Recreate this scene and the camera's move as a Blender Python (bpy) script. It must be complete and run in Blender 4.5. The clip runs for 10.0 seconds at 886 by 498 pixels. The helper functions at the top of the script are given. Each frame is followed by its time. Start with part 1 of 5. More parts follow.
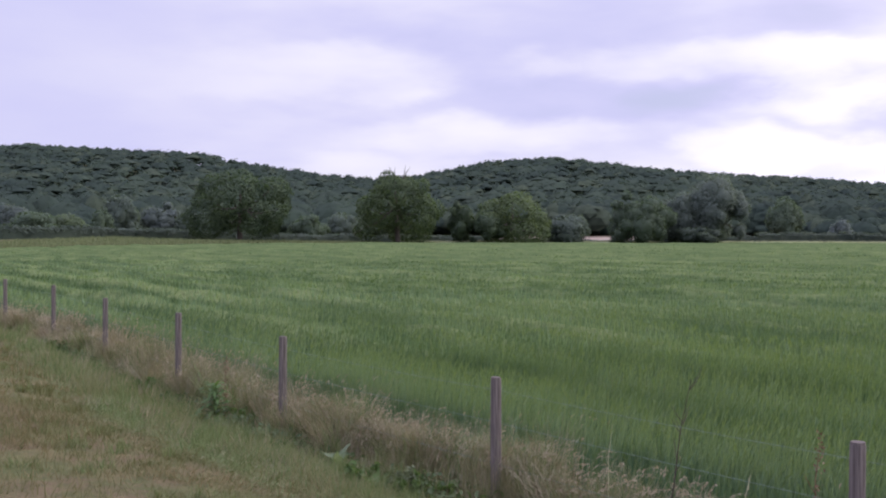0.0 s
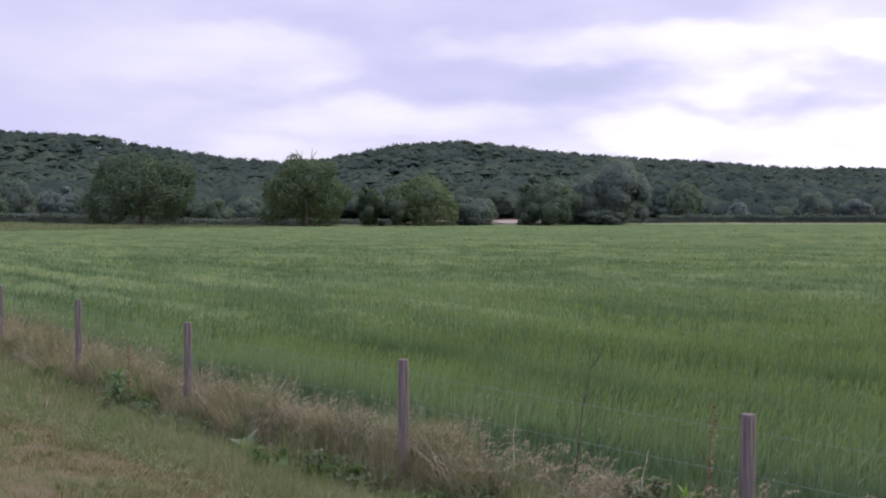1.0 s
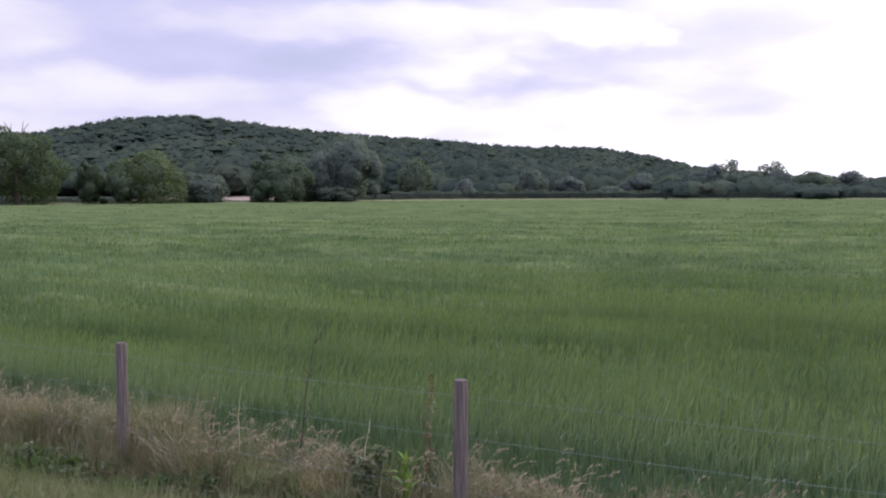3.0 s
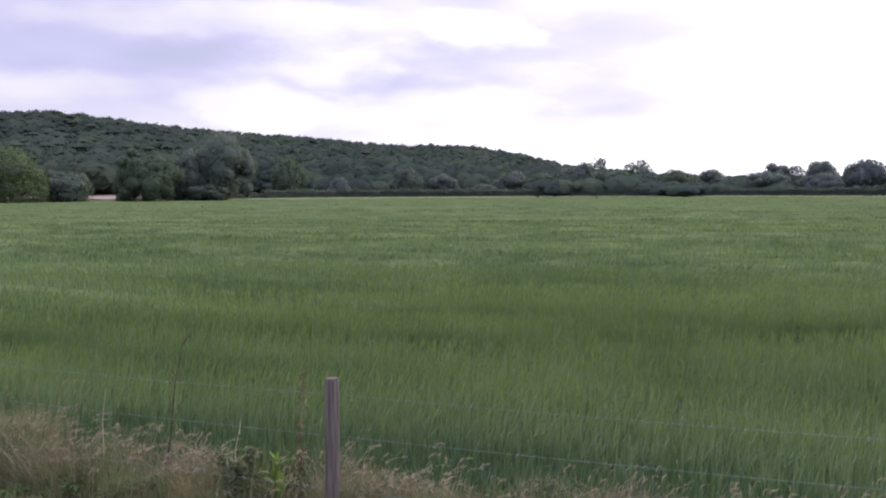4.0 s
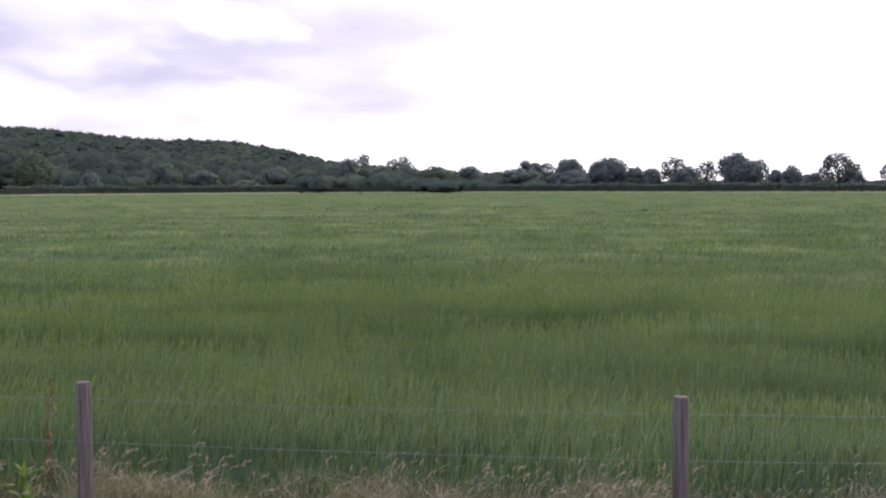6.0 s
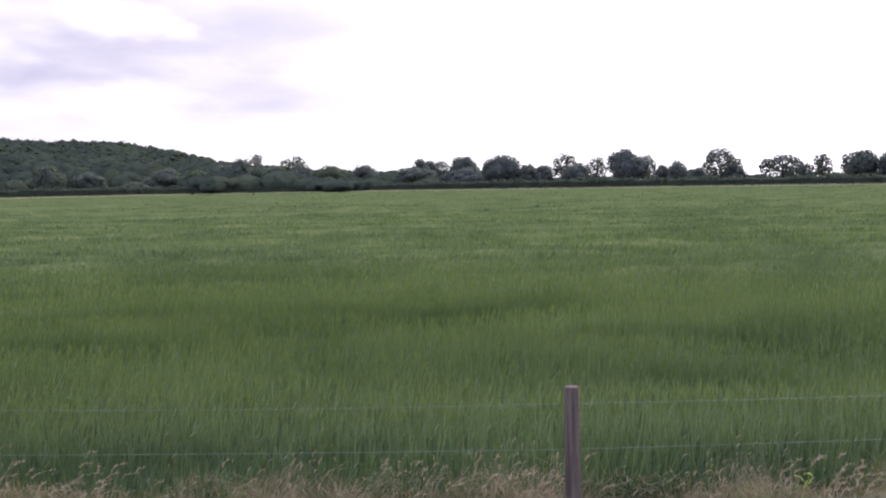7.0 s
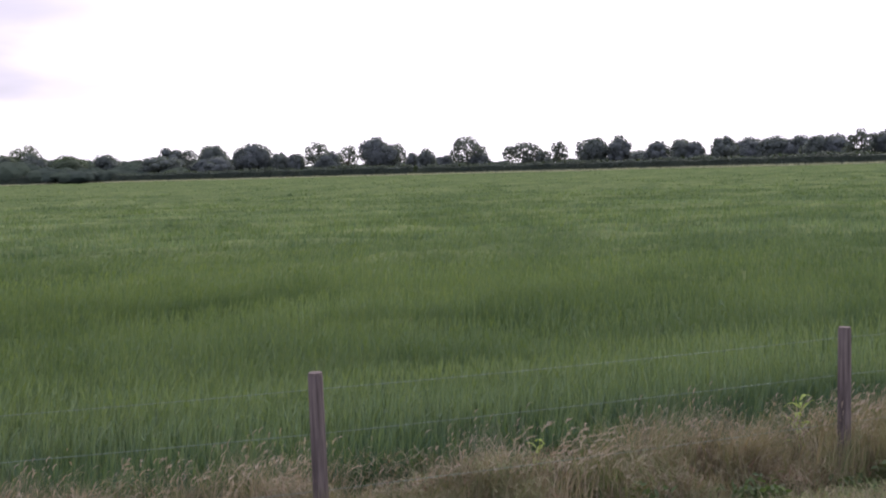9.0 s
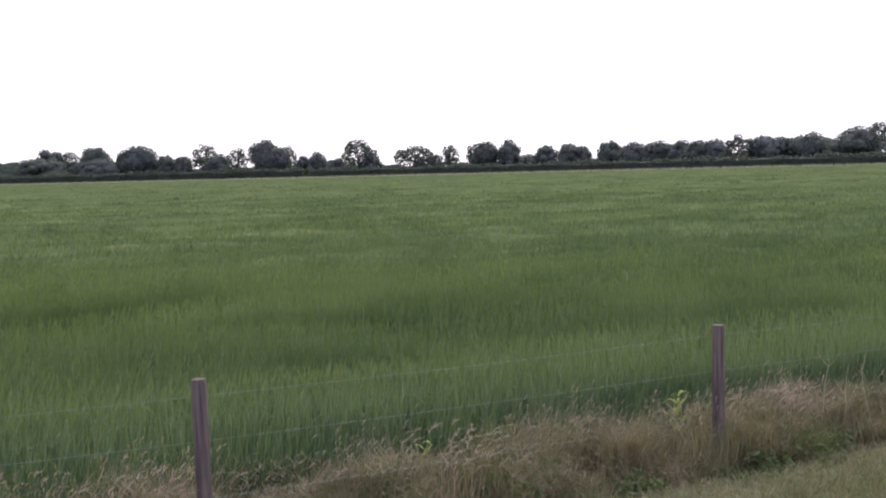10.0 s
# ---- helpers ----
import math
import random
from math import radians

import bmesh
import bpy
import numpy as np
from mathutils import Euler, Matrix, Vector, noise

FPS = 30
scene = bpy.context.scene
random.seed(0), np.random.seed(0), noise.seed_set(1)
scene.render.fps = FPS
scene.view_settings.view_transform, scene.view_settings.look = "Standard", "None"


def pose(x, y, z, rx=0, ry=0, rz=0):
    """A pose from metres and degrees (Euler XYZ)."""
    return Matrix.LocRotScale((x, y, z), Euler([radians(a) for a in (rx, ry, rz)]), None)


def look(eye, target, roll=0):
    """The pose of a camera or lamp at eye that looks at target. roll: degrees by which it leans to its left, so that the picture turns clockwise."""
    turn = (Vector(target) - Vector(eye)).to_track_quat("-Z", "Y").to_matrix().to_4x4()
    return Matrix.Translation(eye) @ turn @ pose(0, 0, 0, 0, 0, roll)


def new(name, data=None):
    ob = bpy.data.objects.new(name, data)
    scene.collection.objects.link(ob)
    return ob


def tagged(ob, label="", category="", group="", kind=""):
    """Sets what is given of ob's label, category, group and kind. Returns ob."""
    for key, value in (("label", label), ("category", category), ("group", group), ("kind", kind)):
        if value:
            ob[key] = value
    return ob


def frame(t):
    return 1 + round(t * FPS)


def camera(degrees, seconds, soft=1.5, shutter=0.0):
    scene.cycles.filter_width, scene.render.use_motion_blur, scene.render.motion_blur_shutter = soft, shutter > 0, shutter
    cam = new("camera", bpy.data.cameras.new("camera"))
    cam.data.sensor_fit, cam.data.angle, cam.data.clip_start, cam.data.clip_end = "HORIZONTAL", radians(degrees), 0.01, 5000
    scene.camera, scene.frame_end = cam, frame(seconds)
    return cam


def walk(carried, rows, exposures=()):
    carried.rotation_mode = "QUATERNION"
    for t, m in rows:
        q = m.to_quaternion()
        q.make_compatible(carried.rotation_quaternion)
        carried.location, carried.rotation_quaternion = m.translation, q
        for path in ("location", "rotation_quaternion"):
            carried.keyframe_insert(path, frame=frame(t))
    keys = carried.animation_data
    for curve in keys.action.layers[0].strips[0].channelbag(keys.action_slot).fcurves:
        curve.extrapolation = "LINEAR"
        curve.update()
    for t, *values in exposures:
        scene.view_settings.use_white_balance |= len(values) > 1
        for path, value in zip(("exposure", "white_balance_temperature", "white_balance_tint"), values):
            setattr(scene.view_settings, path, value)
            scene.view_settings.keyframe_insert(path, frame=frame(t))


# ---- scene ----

# ---------------------------------------------------------------- camera
cam = camera(48.7, 10.0, soft=2.0)
ROWS = [
    (0.0, pose(0.000, 0.000, 2.35, 89.15, -0.30, 0.00)),
    (0.5, pose(0.006, -0.033, 2.35, 88.61, -0.34, -2.44)),
    (1.0, pose(0.016, -0.055, 2.35, 88.20, -0.01, -5.35)),
    (1.5, pose(0.027, -0.070, 2.35, 88.01, -0.21, -9.14)),
    (2.0, pose(0.056, -0.085, 2.35, 87.64, 0.17, -12.99)),
    (2.5, pose(0.076, -0.109, 2.35, 87.19, 0.17, -17.04)),
    (4.0, pose(0.109, -0.187, 2.35, 86.69, 0.29, -28.13)),
    (4.5, pose(0.109, -0.213, 2.35, 86.97, 0.20, -31.93)),
    (5.0, pose(0.102, -0.250, 2.35, 86.92, 0.35, -35.30)),
    (5.5, pose(0.095, -0.273, 2.35, 86.57, 0.14, -38.76)),
    (7.0, pose(0.051, -0.352, 2.35, 86.24, 1.07, -47.97)),
    (7.5, pose(0.045, -0.385, 2.35, 85.99, 1.02, -51.57)),
    (8.0, pose(0.038, -0.415, 2.35, 85.65, 1.04, -54.83)),
    (8.5, pose(0.035, -0.441, 2.35, 85.50, 1.35, -58.64)),
    (9.0, pose(0.036, -0.473, 2.35, 85.22, 1.68, -62.33)),
    (9.5, pose(0.034, -0.500, 2.35, 85.41, 1.59, -65.25)),
    (10.0, pose(0.032, -0.520, 2.35, 85.24, 1.53, -68.64)),
]
walk(cam, ROWS, [(0.0, 0.02, 6500, 10), (3.0, 0.0, 6520, 10), (6.0, -0.03, 6700, 10), (8.0, -0.07, 6860, 10), (10.0, -0.08, 6960, 10.5)])

# ---------------------------------------------------------------- world and sun
SUN_BEARING, SUN_HEIGHT = radians(82), radians(38)      # bearing clockwise from +y
SUN_DIR = Vector((math.sin(SUN_BEARING) * math.cos(SUN_HEIGHT), math.cos(SUN_BEARING) * math.cos(SUN_HEIGHT), math.sin(SUN_HEIGHT)))


class Nodes:
    """Short names for building a node tree."""

    def __init__(self, tree):
        self.tree = tree
        tree.nodes.clear()

    def add(self, kind, operation="", blend_type="", data_type="", interpolation_type="", voronoi_dimensions=""):
        node = self.tree.nodes.new(kind)
        if data_type:
            node.data_type = data_type
        if operation:
            node.operation = operation
        if blend_type:
            node.blend_type = blend_type
        if interpolation_type:
            node.interpolation_type = interpolation_type
        if voronoi_dimensions:
            node.voronoi_dimensions = voronoi_dimensions
        return node

    def link(self, a, b):
        self.tree.links.new(a, b)

    def put(self, socket, value):
        if isinstance(value, bpy.types.NodeSocket):
            self.link(value, socket)
        else:
            socket.default_value = value

    def math(self, op, a, b=0.0, c=0.0):
        n = self.add("ShaderNodeMath", operation=op)
        for i, v in enumerate((a, b, c)):
            self.put(n.inputs[i], v)
        return n.outputs[0]

    def vmath(self, op, a, b=(0, 0, 0)):
        n = self.add("ShaderNodeVectorMath", operation=op)
        self.put(n.inputs[0], a), self.put(n.inputs[1], b)
        return n.outputs["Value"] if op == "DOT_PRODUCT" else n.outputs[0]

    def step(self, value, lo, hi, a=0.0, b=1.0):
        n = self.add("ShaderNodeMapRange", interpolation_type="SMOOTHSTEP")
        for key, v in (("Value", value), ("From Min", lo), ("From Max", hi), ("To Min", a), ("To Max", b)):
            self.put(n.inputs[key], v)
        return n.outputs[0]

    def mix(self, f, a, b, blend="MIX"):
        n = self.add("ShaderNodeMix", data_type="RGBA", blend_type=blend)
        self.put(n.inputs[0], f)
        for i, v in ((6, a), (7, b)):
            self.put(n.inputs[i], (*v, 1) if isinstance(v, tuple) and len(v) == 3 else v)
        return n.outputs[2]

    def noise(self, vector, scale, detail=4.0, rough=0.55, distort=0.0):
        n = self.add("ShaderNodeTexNoise")
        if vector is not None:
            self.link(vector, n.inputs["Vector"])
        for key, v in (("Scale", scale), ("Detail", detail), ("Roughness", rough), ("Distortion", distort)):
            n.inputs[key].default_value = v
        return n.outputs["Fac"]

    def scaled(self, vector, sx, sy, sz, turn=0.0):
        n = self.add("ShaderNodeMapping")
        self.link(vector, n.inputs["Vector"])
        n.inputs["Scale"].default_value = (sx, sy, sz)
        n.inputs["Rotation"].default_value = (0, 0, turn)
        return n.outputs[0]


world = bpy.data.worlds.new("overcast_sky")
world.use_nodes = True
scene.world = world
w = Nodes(world.node_tree)
heading = w.add("ShaderNodeTexCoord").outputs["Generated"]
xyz = w.add("ShaderNodeSeparateXYZ")
w.link(heading, xyz.inputs[0])
puffs = w.noise(w.scaled(heading, 1.0, 1.0, 3.7, 0.5), 5.0, 4.0, 0.50, 0.08)
sheet = w.noise(w.scaled(heading, 1.0, 1.0, 4.5, 1.7), 2.4, 3.0, 0.5, 0.1)
cover = w.math("ADD", w.math("MULTIPLY", puffs, 0.7), w.math("MULTIPLY", sheet, 0.3))
cover = w.math("MULTIPLY_ADD", w.math("SUBTRACT", cover, 0.5), 0.52, 0.5)
frayed = w.math("SUBTRACT", w.noise(w.scaled(heading, 1.0, 1.0, 2.5, 0.9), 11.0, 5.0, 0.55), 0.5)
drawn = w.math("SUBTRACT", w.noise(w.scaled(heading, 1.0, 1.0, 2.5, 2.9), 9.0, 4.0, 0.5), 0.5)
azimuth = w.math("ADD", w.math("MULTIPLY", w.math("ARCTAN2", xyz.outputs[0], xyz.outputs[1]), 57.2958), w.math("MULTIPLY", frayed, 9.0))
altitude = w.math("ADD", w.math("MULTIPLY", w.math("ARCSINE", xyz.outputs[2]), 57.2958), w.math("MULTIPLY", drawn, 3.0))
# single clouds: bearing, altitude, half width, half height in degrees, how much thinner (+) or thicker (-) than the sheet
CLOUDS = ((18.4, 4.9, 3.6, 1.0, 0.16), (18.3, 9.8, 3.4, 0.9, 0.10), (21.3, 7.5, 3.8, 0.9, 0.12), (-7.0, 9.2, 6.5, 1.3, 0.10), (2.5, 5.9, 6.5, 0.9, 0.09),
          (10.0, 10.0, 4.0, 0.9, 0.08), (-4.0, 3.9, 4.0, 0.8, 0.08), (29.5, 9.1, 3.0, 0.9, 0.14), (27.5, 4.8, 5.0, 1.0, 0.07), (-17.0, 8.5, 6.0, 0.8, 0.05),
          (7.5, 7.8, 8.0, 1.1, -0.10), (4.0, 12.3, 14.0, 1.5, -0.07), (-17.0, 6.0, 8.0, 1.4, -0.05), (23.5, 6.0, 4.2, 0.9, -0.10), (36.5, 9.2, 6.5, 1.6, -0.10),
          (36.0, 5.7, 5.5, 1.0, -0.08), (-20.0, 12.5, 7.0, 2.0, -0.05), (25.0, 11.6, 6.5, 1.3, -0.12), (29.0, 7.0, 5.0, 1.1, -0.08), (16.0, 7.6, 4.0, 0.8, -0.06))
for bearing, high, half_wide, half_high, lift in CLOUDS:
    dx = w.math("DIVIDE", w.math("SUBTRACT", azimuth, bearing), half_wide)
    dy = w.math("DIVIDE", w.math("SUBTRACT", altitude, high), half_high)
    away = w.math("ADD", w.math("MULTIPLY", dx, dx), w.math("MULTIPLY", dy, dy))
    cover = w.math("ADD", cover, w.step(away, 0.0, 2.6, lift * (0.85 if lift > 0 or bearing < 15 else 0.65), 0.0))
toward = w.vmath("DOT_PRODUCT", heading, tuple(Vector((SUN_DIR.x, SUN_DIR.y, 0.12)).normalized()))
glow = w.step(toward, 0.28, 1.0)
low = w.math("MULTIPLY", w.step(xyz.outputs[2], 0.02, 0.15, 0.06, 0.0), w.step(toward, 0.0, 0.55))         # thinner cloud towards the horizon
near_sun = w.step(toward, 0.66, 0.93)
thin = w.step(w.math("ADD", cover, low), 0.38, 0.66)
body = w.mix(w.math("MINIMUM", w.math("MULTIPLY", glow, 1.3), 1.0), (0.635, 0.63, 0.94), (0.83, 0.80, 1.02))
body = w.mix(1.0, body, w.math("MULTIPLY_ADD", near_sun, 0.5, 1.0), "MULTIPLY")
veil = w.mix(1.0, w.mix(w.step(toward, -0.25, 0.15), (0.71, 0.70, 0.955), (0.95, 0.92, 1.03)), w.math("MULTIPLY_ADD", glow, 0.8, 1.0), "MULTIPLY")
cloud = w.mix(thin, body, veil)
rift = w.math("MULTIPLY", w.step(w.math("ADD", cover, low), 0.58, 0.80), w.step(toward, 0.1, 0.5))
cloud = w.mix(rift, cloud, (1.15, 1.11, 1.15))
zenith = w.step(xyz.outputs[2], 0.22, 0.90, 1.0, 3.2)      # an overcast sky is about three times as bright overhead
cloud = w.mix(1.0, cloud, zenith, "MULTIPLY")
air = w.add("ShaderNodeTexSky")
air.sky_type, air.sun_disc = "NISHITA", False
air.sun_elevation, air.sun_rotation = SUN_HEIGHT, SUN_BEARING
blue = w.mix(1.0, air.outputs[0], (0.1, 0.1, 0.1), "MULTIPLY")
gap = w.step(cover, 0.30, 0.42, 0.25, 0.0)
background = w.add("ShaderNodeBackground")
w.link(w.mix(gap, cloud, blue), background.inputs[0])
background.inputs[1].default_value = 1.0
w.link(background.outputs[0], w.add("ShaderNodeOutputWorld").inputs[0])

sun = new("sun", bpy.data.lights.new("sun", "SUN"))
sun.data.energy, sun.data.angle, sun.data.color = 1.3, radians(20), (1.0, 0.95, 0.88)
sun.matrix_world = look(tuple(SUN_DIR * 100), (0, 0, 0))


# ---------------------------------------------------------------- materials
def material(name, build):
    m = bpy.data.materials.new(name)
    m.use_nodes = True
    n = Nodes(m.node_tree)
    out = n.add("ShaderNodeOutputMaterial")
    n.link(build(n), out.inputs[0])
    return m


def place(n):
    return n.add("ShaderNodeNewGeometry").outputs["Position"]


def island(n):
    return n.add("ShaderNodeNewGeometry").outputs["Random Per Island"]


def surface(n, colour, rough=0.7, bump=None, height=0.02, gloss=0.3, metal=0.0):
    b = n.add("ShaderNodeBsdfPrincipled")
    n.put(b.inputs["Base Color"], (*colour, 1) if isinstance(colour, tuple) else colour)
    n.put(b.inputs["Roughness"], rough)
    b.inputs["Specular IOR Level"].default_value = gloss
    b.inputs["Metallic"].default_value = metal
    if bump is not None:
        k = n.add("ShaderNodeBump")
        k.inputs["Distance"].default_value = height
        n.link(bump, k.inputs["Height"])
        n.link(k.outputs[0], b.inputs["Normal"])
    return b.outputs[0]


def leafy(n, colour, through_light=0.3, rough=0.6, gloss=0.28, glow_tint=(1.0, 1.0, 0.6)):
    """A thin leaf: part of the light goes through it."""
    t = n.add("ShaderNodeBsdfTranslucent")
    n.put(t.inputs[0], n.mix(1.0, colour, glow_tint, "MULTIPLY"))
    m = n.add("ShaderNodeMixShader")
    m.inputs[0].default_value = through_light
    n.link(surface(n, colour, rough, gloss=gloss), m.inputs[1])
    n.link(t.outputs[0], m.inputs[2])
    return m.outputs[0]


def foliage(name, dark, light, patch=0.35, through_light=0.5):
    """Leaves: each clump has its own shade, and shoots of a crown differ by a few metres."""
    def build(n):
        p = place(n)
        f = n.math("ADD", n.math("MULTIPLY", island(n), 0.38), n.math("MULTIPLY", n.step(n.noise(p, patch, 3.0), 0.35, 0.65), 0.55))
        return leafy(n, n.mix(f, dark, light), through_light)
    return material(name, build)


def build_hazed_wood(n, lift=1.0):
    p = place(n)

    def tone_of(r, g, b):
        return (r * lift, g * lift, b * lift)
    tree_tone = n.add("ShaderNodeTexVoronoi", voronoi_dimensions="2D")
    n.link(p, tree_tone.inputs["Vector"])
    tree_tone.inputs["Scale"].default_value = 0.085
    tone = n.add("ShaderNodeSeparateColor")
    n.link(tree_tone.outputs["Color"], tone.inputs[0])
    broad = n.step(n.noise(p, 0.008, 3.0), 0.4, 0.62)
    f = n.math("ADD", n.math("MULTIPLY", tone.outputs[0], 0.75), n.math("MULTIPLY", island(n), 0.2))
    # leaf tones kept bluish, aerial haze put into the base colour
    c = n.mix(f, tone_of(0.030, 0.044, 0.037), tone_of(0.054, 0.074, 0.051))
    c = n.mix(n.math("MULTIPLY", broad, 0.5), c, tone_of(0.026, 0.039, 0.034))
    c = n.mix(n.math("MULTIPLY", n.step(tone.outputs[1], 0.72, 0.92), 0.5), c, tone_of(0.070, 0.086, 0.054))
    fine = n.noise(p, 0.55, 3.0, 0.7)
    c = n.mix(n.step(fine, 0.45, 0.7, 0.0, 0.1), c, tone_of(0.022, 0.034, 0.029))
    return leafy(n, c, 0.40, 0.9, 0.05, (1.0, 1.0, 0.8))


def build_ground(n):
    """Meadow turf: green, straw-dry and worn earth patches, with soil showing through."""
    p = place(n)
    big = n.step(n.noise(p, 0.7, 5.0, 0.65), 0.40, 0.60)
    mid = n.step(n.noise(p, 2.2, 5.0, 0.65), 0.35, 0.68)
    fine = n.noise(p, 28.0, 4.0, 0.7)
    c = n.mix(big, (0.080, 0.090, 0.034), (0.140, 0.114, 0.056))
    c = n.mix(n.math("MULTIPLY", mid, 0.6), c, (0.075, 0.085, 0.032))
    across = n.vmath("DOT_PRODUCT", p, (0.728, 0.686, 0.0))
    worn = n.math("MULTIPLY", n.step(n.math("ABSOLUTE", n.math("SUBTRACT", across, 3.35)), 0.5, 1.5, 1.0, 0.0), n.step(n.noise(p, 1.3, 5.0, 0.65, 0.4), 0.44, 0.60))
    c = n.mix(n.math("MULTIPLY", worn, n.step(fine, 0.3, 0.6, 0.35, 0.9)), c, (0.132, 0.088, 0.058))
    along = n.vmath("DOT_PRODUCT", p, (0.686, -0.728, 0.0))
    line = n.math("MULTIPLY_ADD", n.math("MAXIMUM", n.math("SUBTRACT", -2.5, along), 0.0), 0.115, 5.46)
    hollow_shade = n.step(n.math("ABSOLUTE", n.math("SUBTRACT", across, line)), 0.18, 0.42, 0.8, 0.0)          # shade of the hollow beside the fence, painted into the turf
    c = n.mix(n.math("MULTIPLY", hollow_shade, n.step(mid, 0.0, 1.0, 1.0, 0.6)), c, (0.042, 0.034, 0.024))
    rough = n.noise(p, 7.0, 5.0, 0.7)
    c = n.mix(n.step(rough, 0.46, 0.66, 0.0, 0.65), c, (0.062, 0.066, 0.028))
    c = n.mix(n.step(fine, 0.35, 0.75, 0.0, 0.5), c, (0.05, 0.045, 0.025))
    return surface(n, c, 0.95, fine, 0.03, 0.1)


def crop_waves(n, p):
    """Paler drifts where the wind turns the awns, broad and small; light bands painted in near the fence."""
    u, v = n.vmath("DOT_PRODUCT", p, (0.686, -0.728, 0.0)), n.vmath("DOT_PRODUCT", p, (0.728, 0.686, 0.0))
    rows = n.add("ShaderNodeCombineXYZ")
    n.link(n.math("MULTIPLY", u, 0.22), rows.inputs[0])
    n.link(v, rows.inputs[1])
    great = n.step(n.noise(rows.outputs[0], 0.10, 2.0, 0.5, 0.4), 0.40, 0.60)
    broad = n.step(n.noise(n.scaled(rows.outputs[0], 1.3, 1.0, 1.0), 0.44, 5.0, 0.62, 0.7), 0.42, 0.58)
    small = n.step(n.noise(n.scaled(rows.outputs[0], 2.6, 1.0, 1.0), 1.0, 4.0, 0.62, 0.5), 0.40, 0.60)
    bend = n.noise(rows.outputs[0], 0.5, 2.0)
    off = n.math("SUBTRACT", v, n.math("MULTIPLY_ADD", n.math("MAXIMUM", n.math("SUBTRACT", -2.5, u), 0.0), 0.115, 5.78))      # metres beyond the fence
    crest_bands = n.math("MULTIPLY", n.math("SINE", n.math("MULTIPLY_ADD", off, 3.3, n.math("MULTIPLY_ADD", bend, 2.4, 1.7))), n.math("MULTIPLY", n.step(off, 1.0, 20.0, 0.60, 0.0), n.step(u, -9.0, 0.0, 1.0, 0.45)))      # light and dark of the crests near the fence, put into the colour
    mixed = n.math("ADD", n.math("MULTIPLY", great, 0.10), n.math("ADD", n.math("MULTIPLY", broad, 0.50), n.math("MULTIPLY", small, 0.40)))
    # light on the sloping crop edge is painted in as a paler strip
    return n.math("MAXIMUM", n.math("MINIMUM", n.math("ADD", n.math("ADD", mixed, crest_bands), n.step(off, 1.4, 3.4, 0.66, 0.0)), 1.25), 0.0)


def build_crop_sheet(n):
    p = place(n)
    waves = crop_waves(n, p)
    tuft = n.noise(n.scaled(p, 1.0, 1.0, 0.3), 3.2, 4.0, 0.65)
    c = n.mix(waves, (0.050, 0.076, 0.034), (0.120, 0.148, 0.064))
    c = n.mix(n.step(tuft, 0.4, 0.7, 0.0, 0.4), c, (0.055, 0.095, 0.032))
    return surface(n, c, 1.0, tuft, 0.25, 0.0)


def build_crop(n, vary=1.0):
    p = place(n)
    single = n.math("MULTIPLY_ADD", n.math("SUBTRACT", island(n), 0.5), vary, 0.5)
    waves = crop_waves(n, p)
    xyz = n.add("ShaderNodeSeparateXYZ")
    n.link(p, xyz.inputs[0])
    darker_tone = n.mix(single, (0.048, 0.092, 0.058), (0.080, 0.126, 0.074))
    paler_tone = n.mix(single, (0.146, 0.225, 0.143), (0.201, 0.269, 0.170))
    # blue-green of the stems, deepened for the shade low in the stand
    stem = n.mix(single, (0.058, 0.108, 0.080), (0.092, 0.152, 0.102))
    waves = n.math("ADD", n.math("MULTIPLY", waves, 0.88), n.step(xyz.outputs[2], 0.58, 0.88, -0.04, 0.30))      # lit tips and darker hollows, put into the colour by height
    c = n.mix(waves, darker_tone, paler_tone)
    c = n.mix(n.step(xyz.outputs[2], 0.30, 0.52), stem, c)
    return leafy(n, c, 0.38, 0.7, 0.1, (1.0, 0.96, 0.15))


def build_ears(n):
    """Bristly ears: paler and yellower than the leaves, more so in the drifts."""
    p = place(n)
    xyz = n.add("ShaderNodeSeparateXYZ")
    n.link(p, xyz.inputs[0])
    # ears also grow paler with height, light on the tips painted in
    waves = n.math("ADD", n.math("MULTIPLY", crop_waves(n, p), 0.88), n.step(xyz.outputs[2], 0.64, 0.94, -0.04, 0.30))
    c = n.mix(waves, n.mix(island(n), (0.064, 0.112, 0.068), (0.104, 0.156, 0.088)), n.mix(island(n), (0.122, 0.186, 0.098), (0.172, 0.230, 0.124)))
    return leafy(n, c, 0.38, 0.7, 0.1, (1.0, 0.96, 0.22))


def dry_mix(name, a, b, c, through_light=0.25):
    """Blades of three tones, patchy along the ground."""
    def build(n):
        p = place(n)
        r = island(n)
        patch = n.step(n.noise(p, 1.6, 3.0), 0.42, 0.58)
        tuft = n.step(n.noise(p, 5.5, 3.0, 0.6), 0.38, 0.62)
        col = n.mix(n.math("ADD", n.math("MULTIPLY", n.step(r, 0.1, 0.9), 0.55), n.math("MULTIPLY", tuft, 0.45)), a, b)
        col = n.mix(n.math("MULTIPLY", n.math("MULTIPLY", patch, 0.85), n.step(r, 0.35, 0.55)), col, c)
        return leafy(n, col, through_light, 0.7, 0.15, (1.05, 0.96, 0.62))
    return material(name, build)


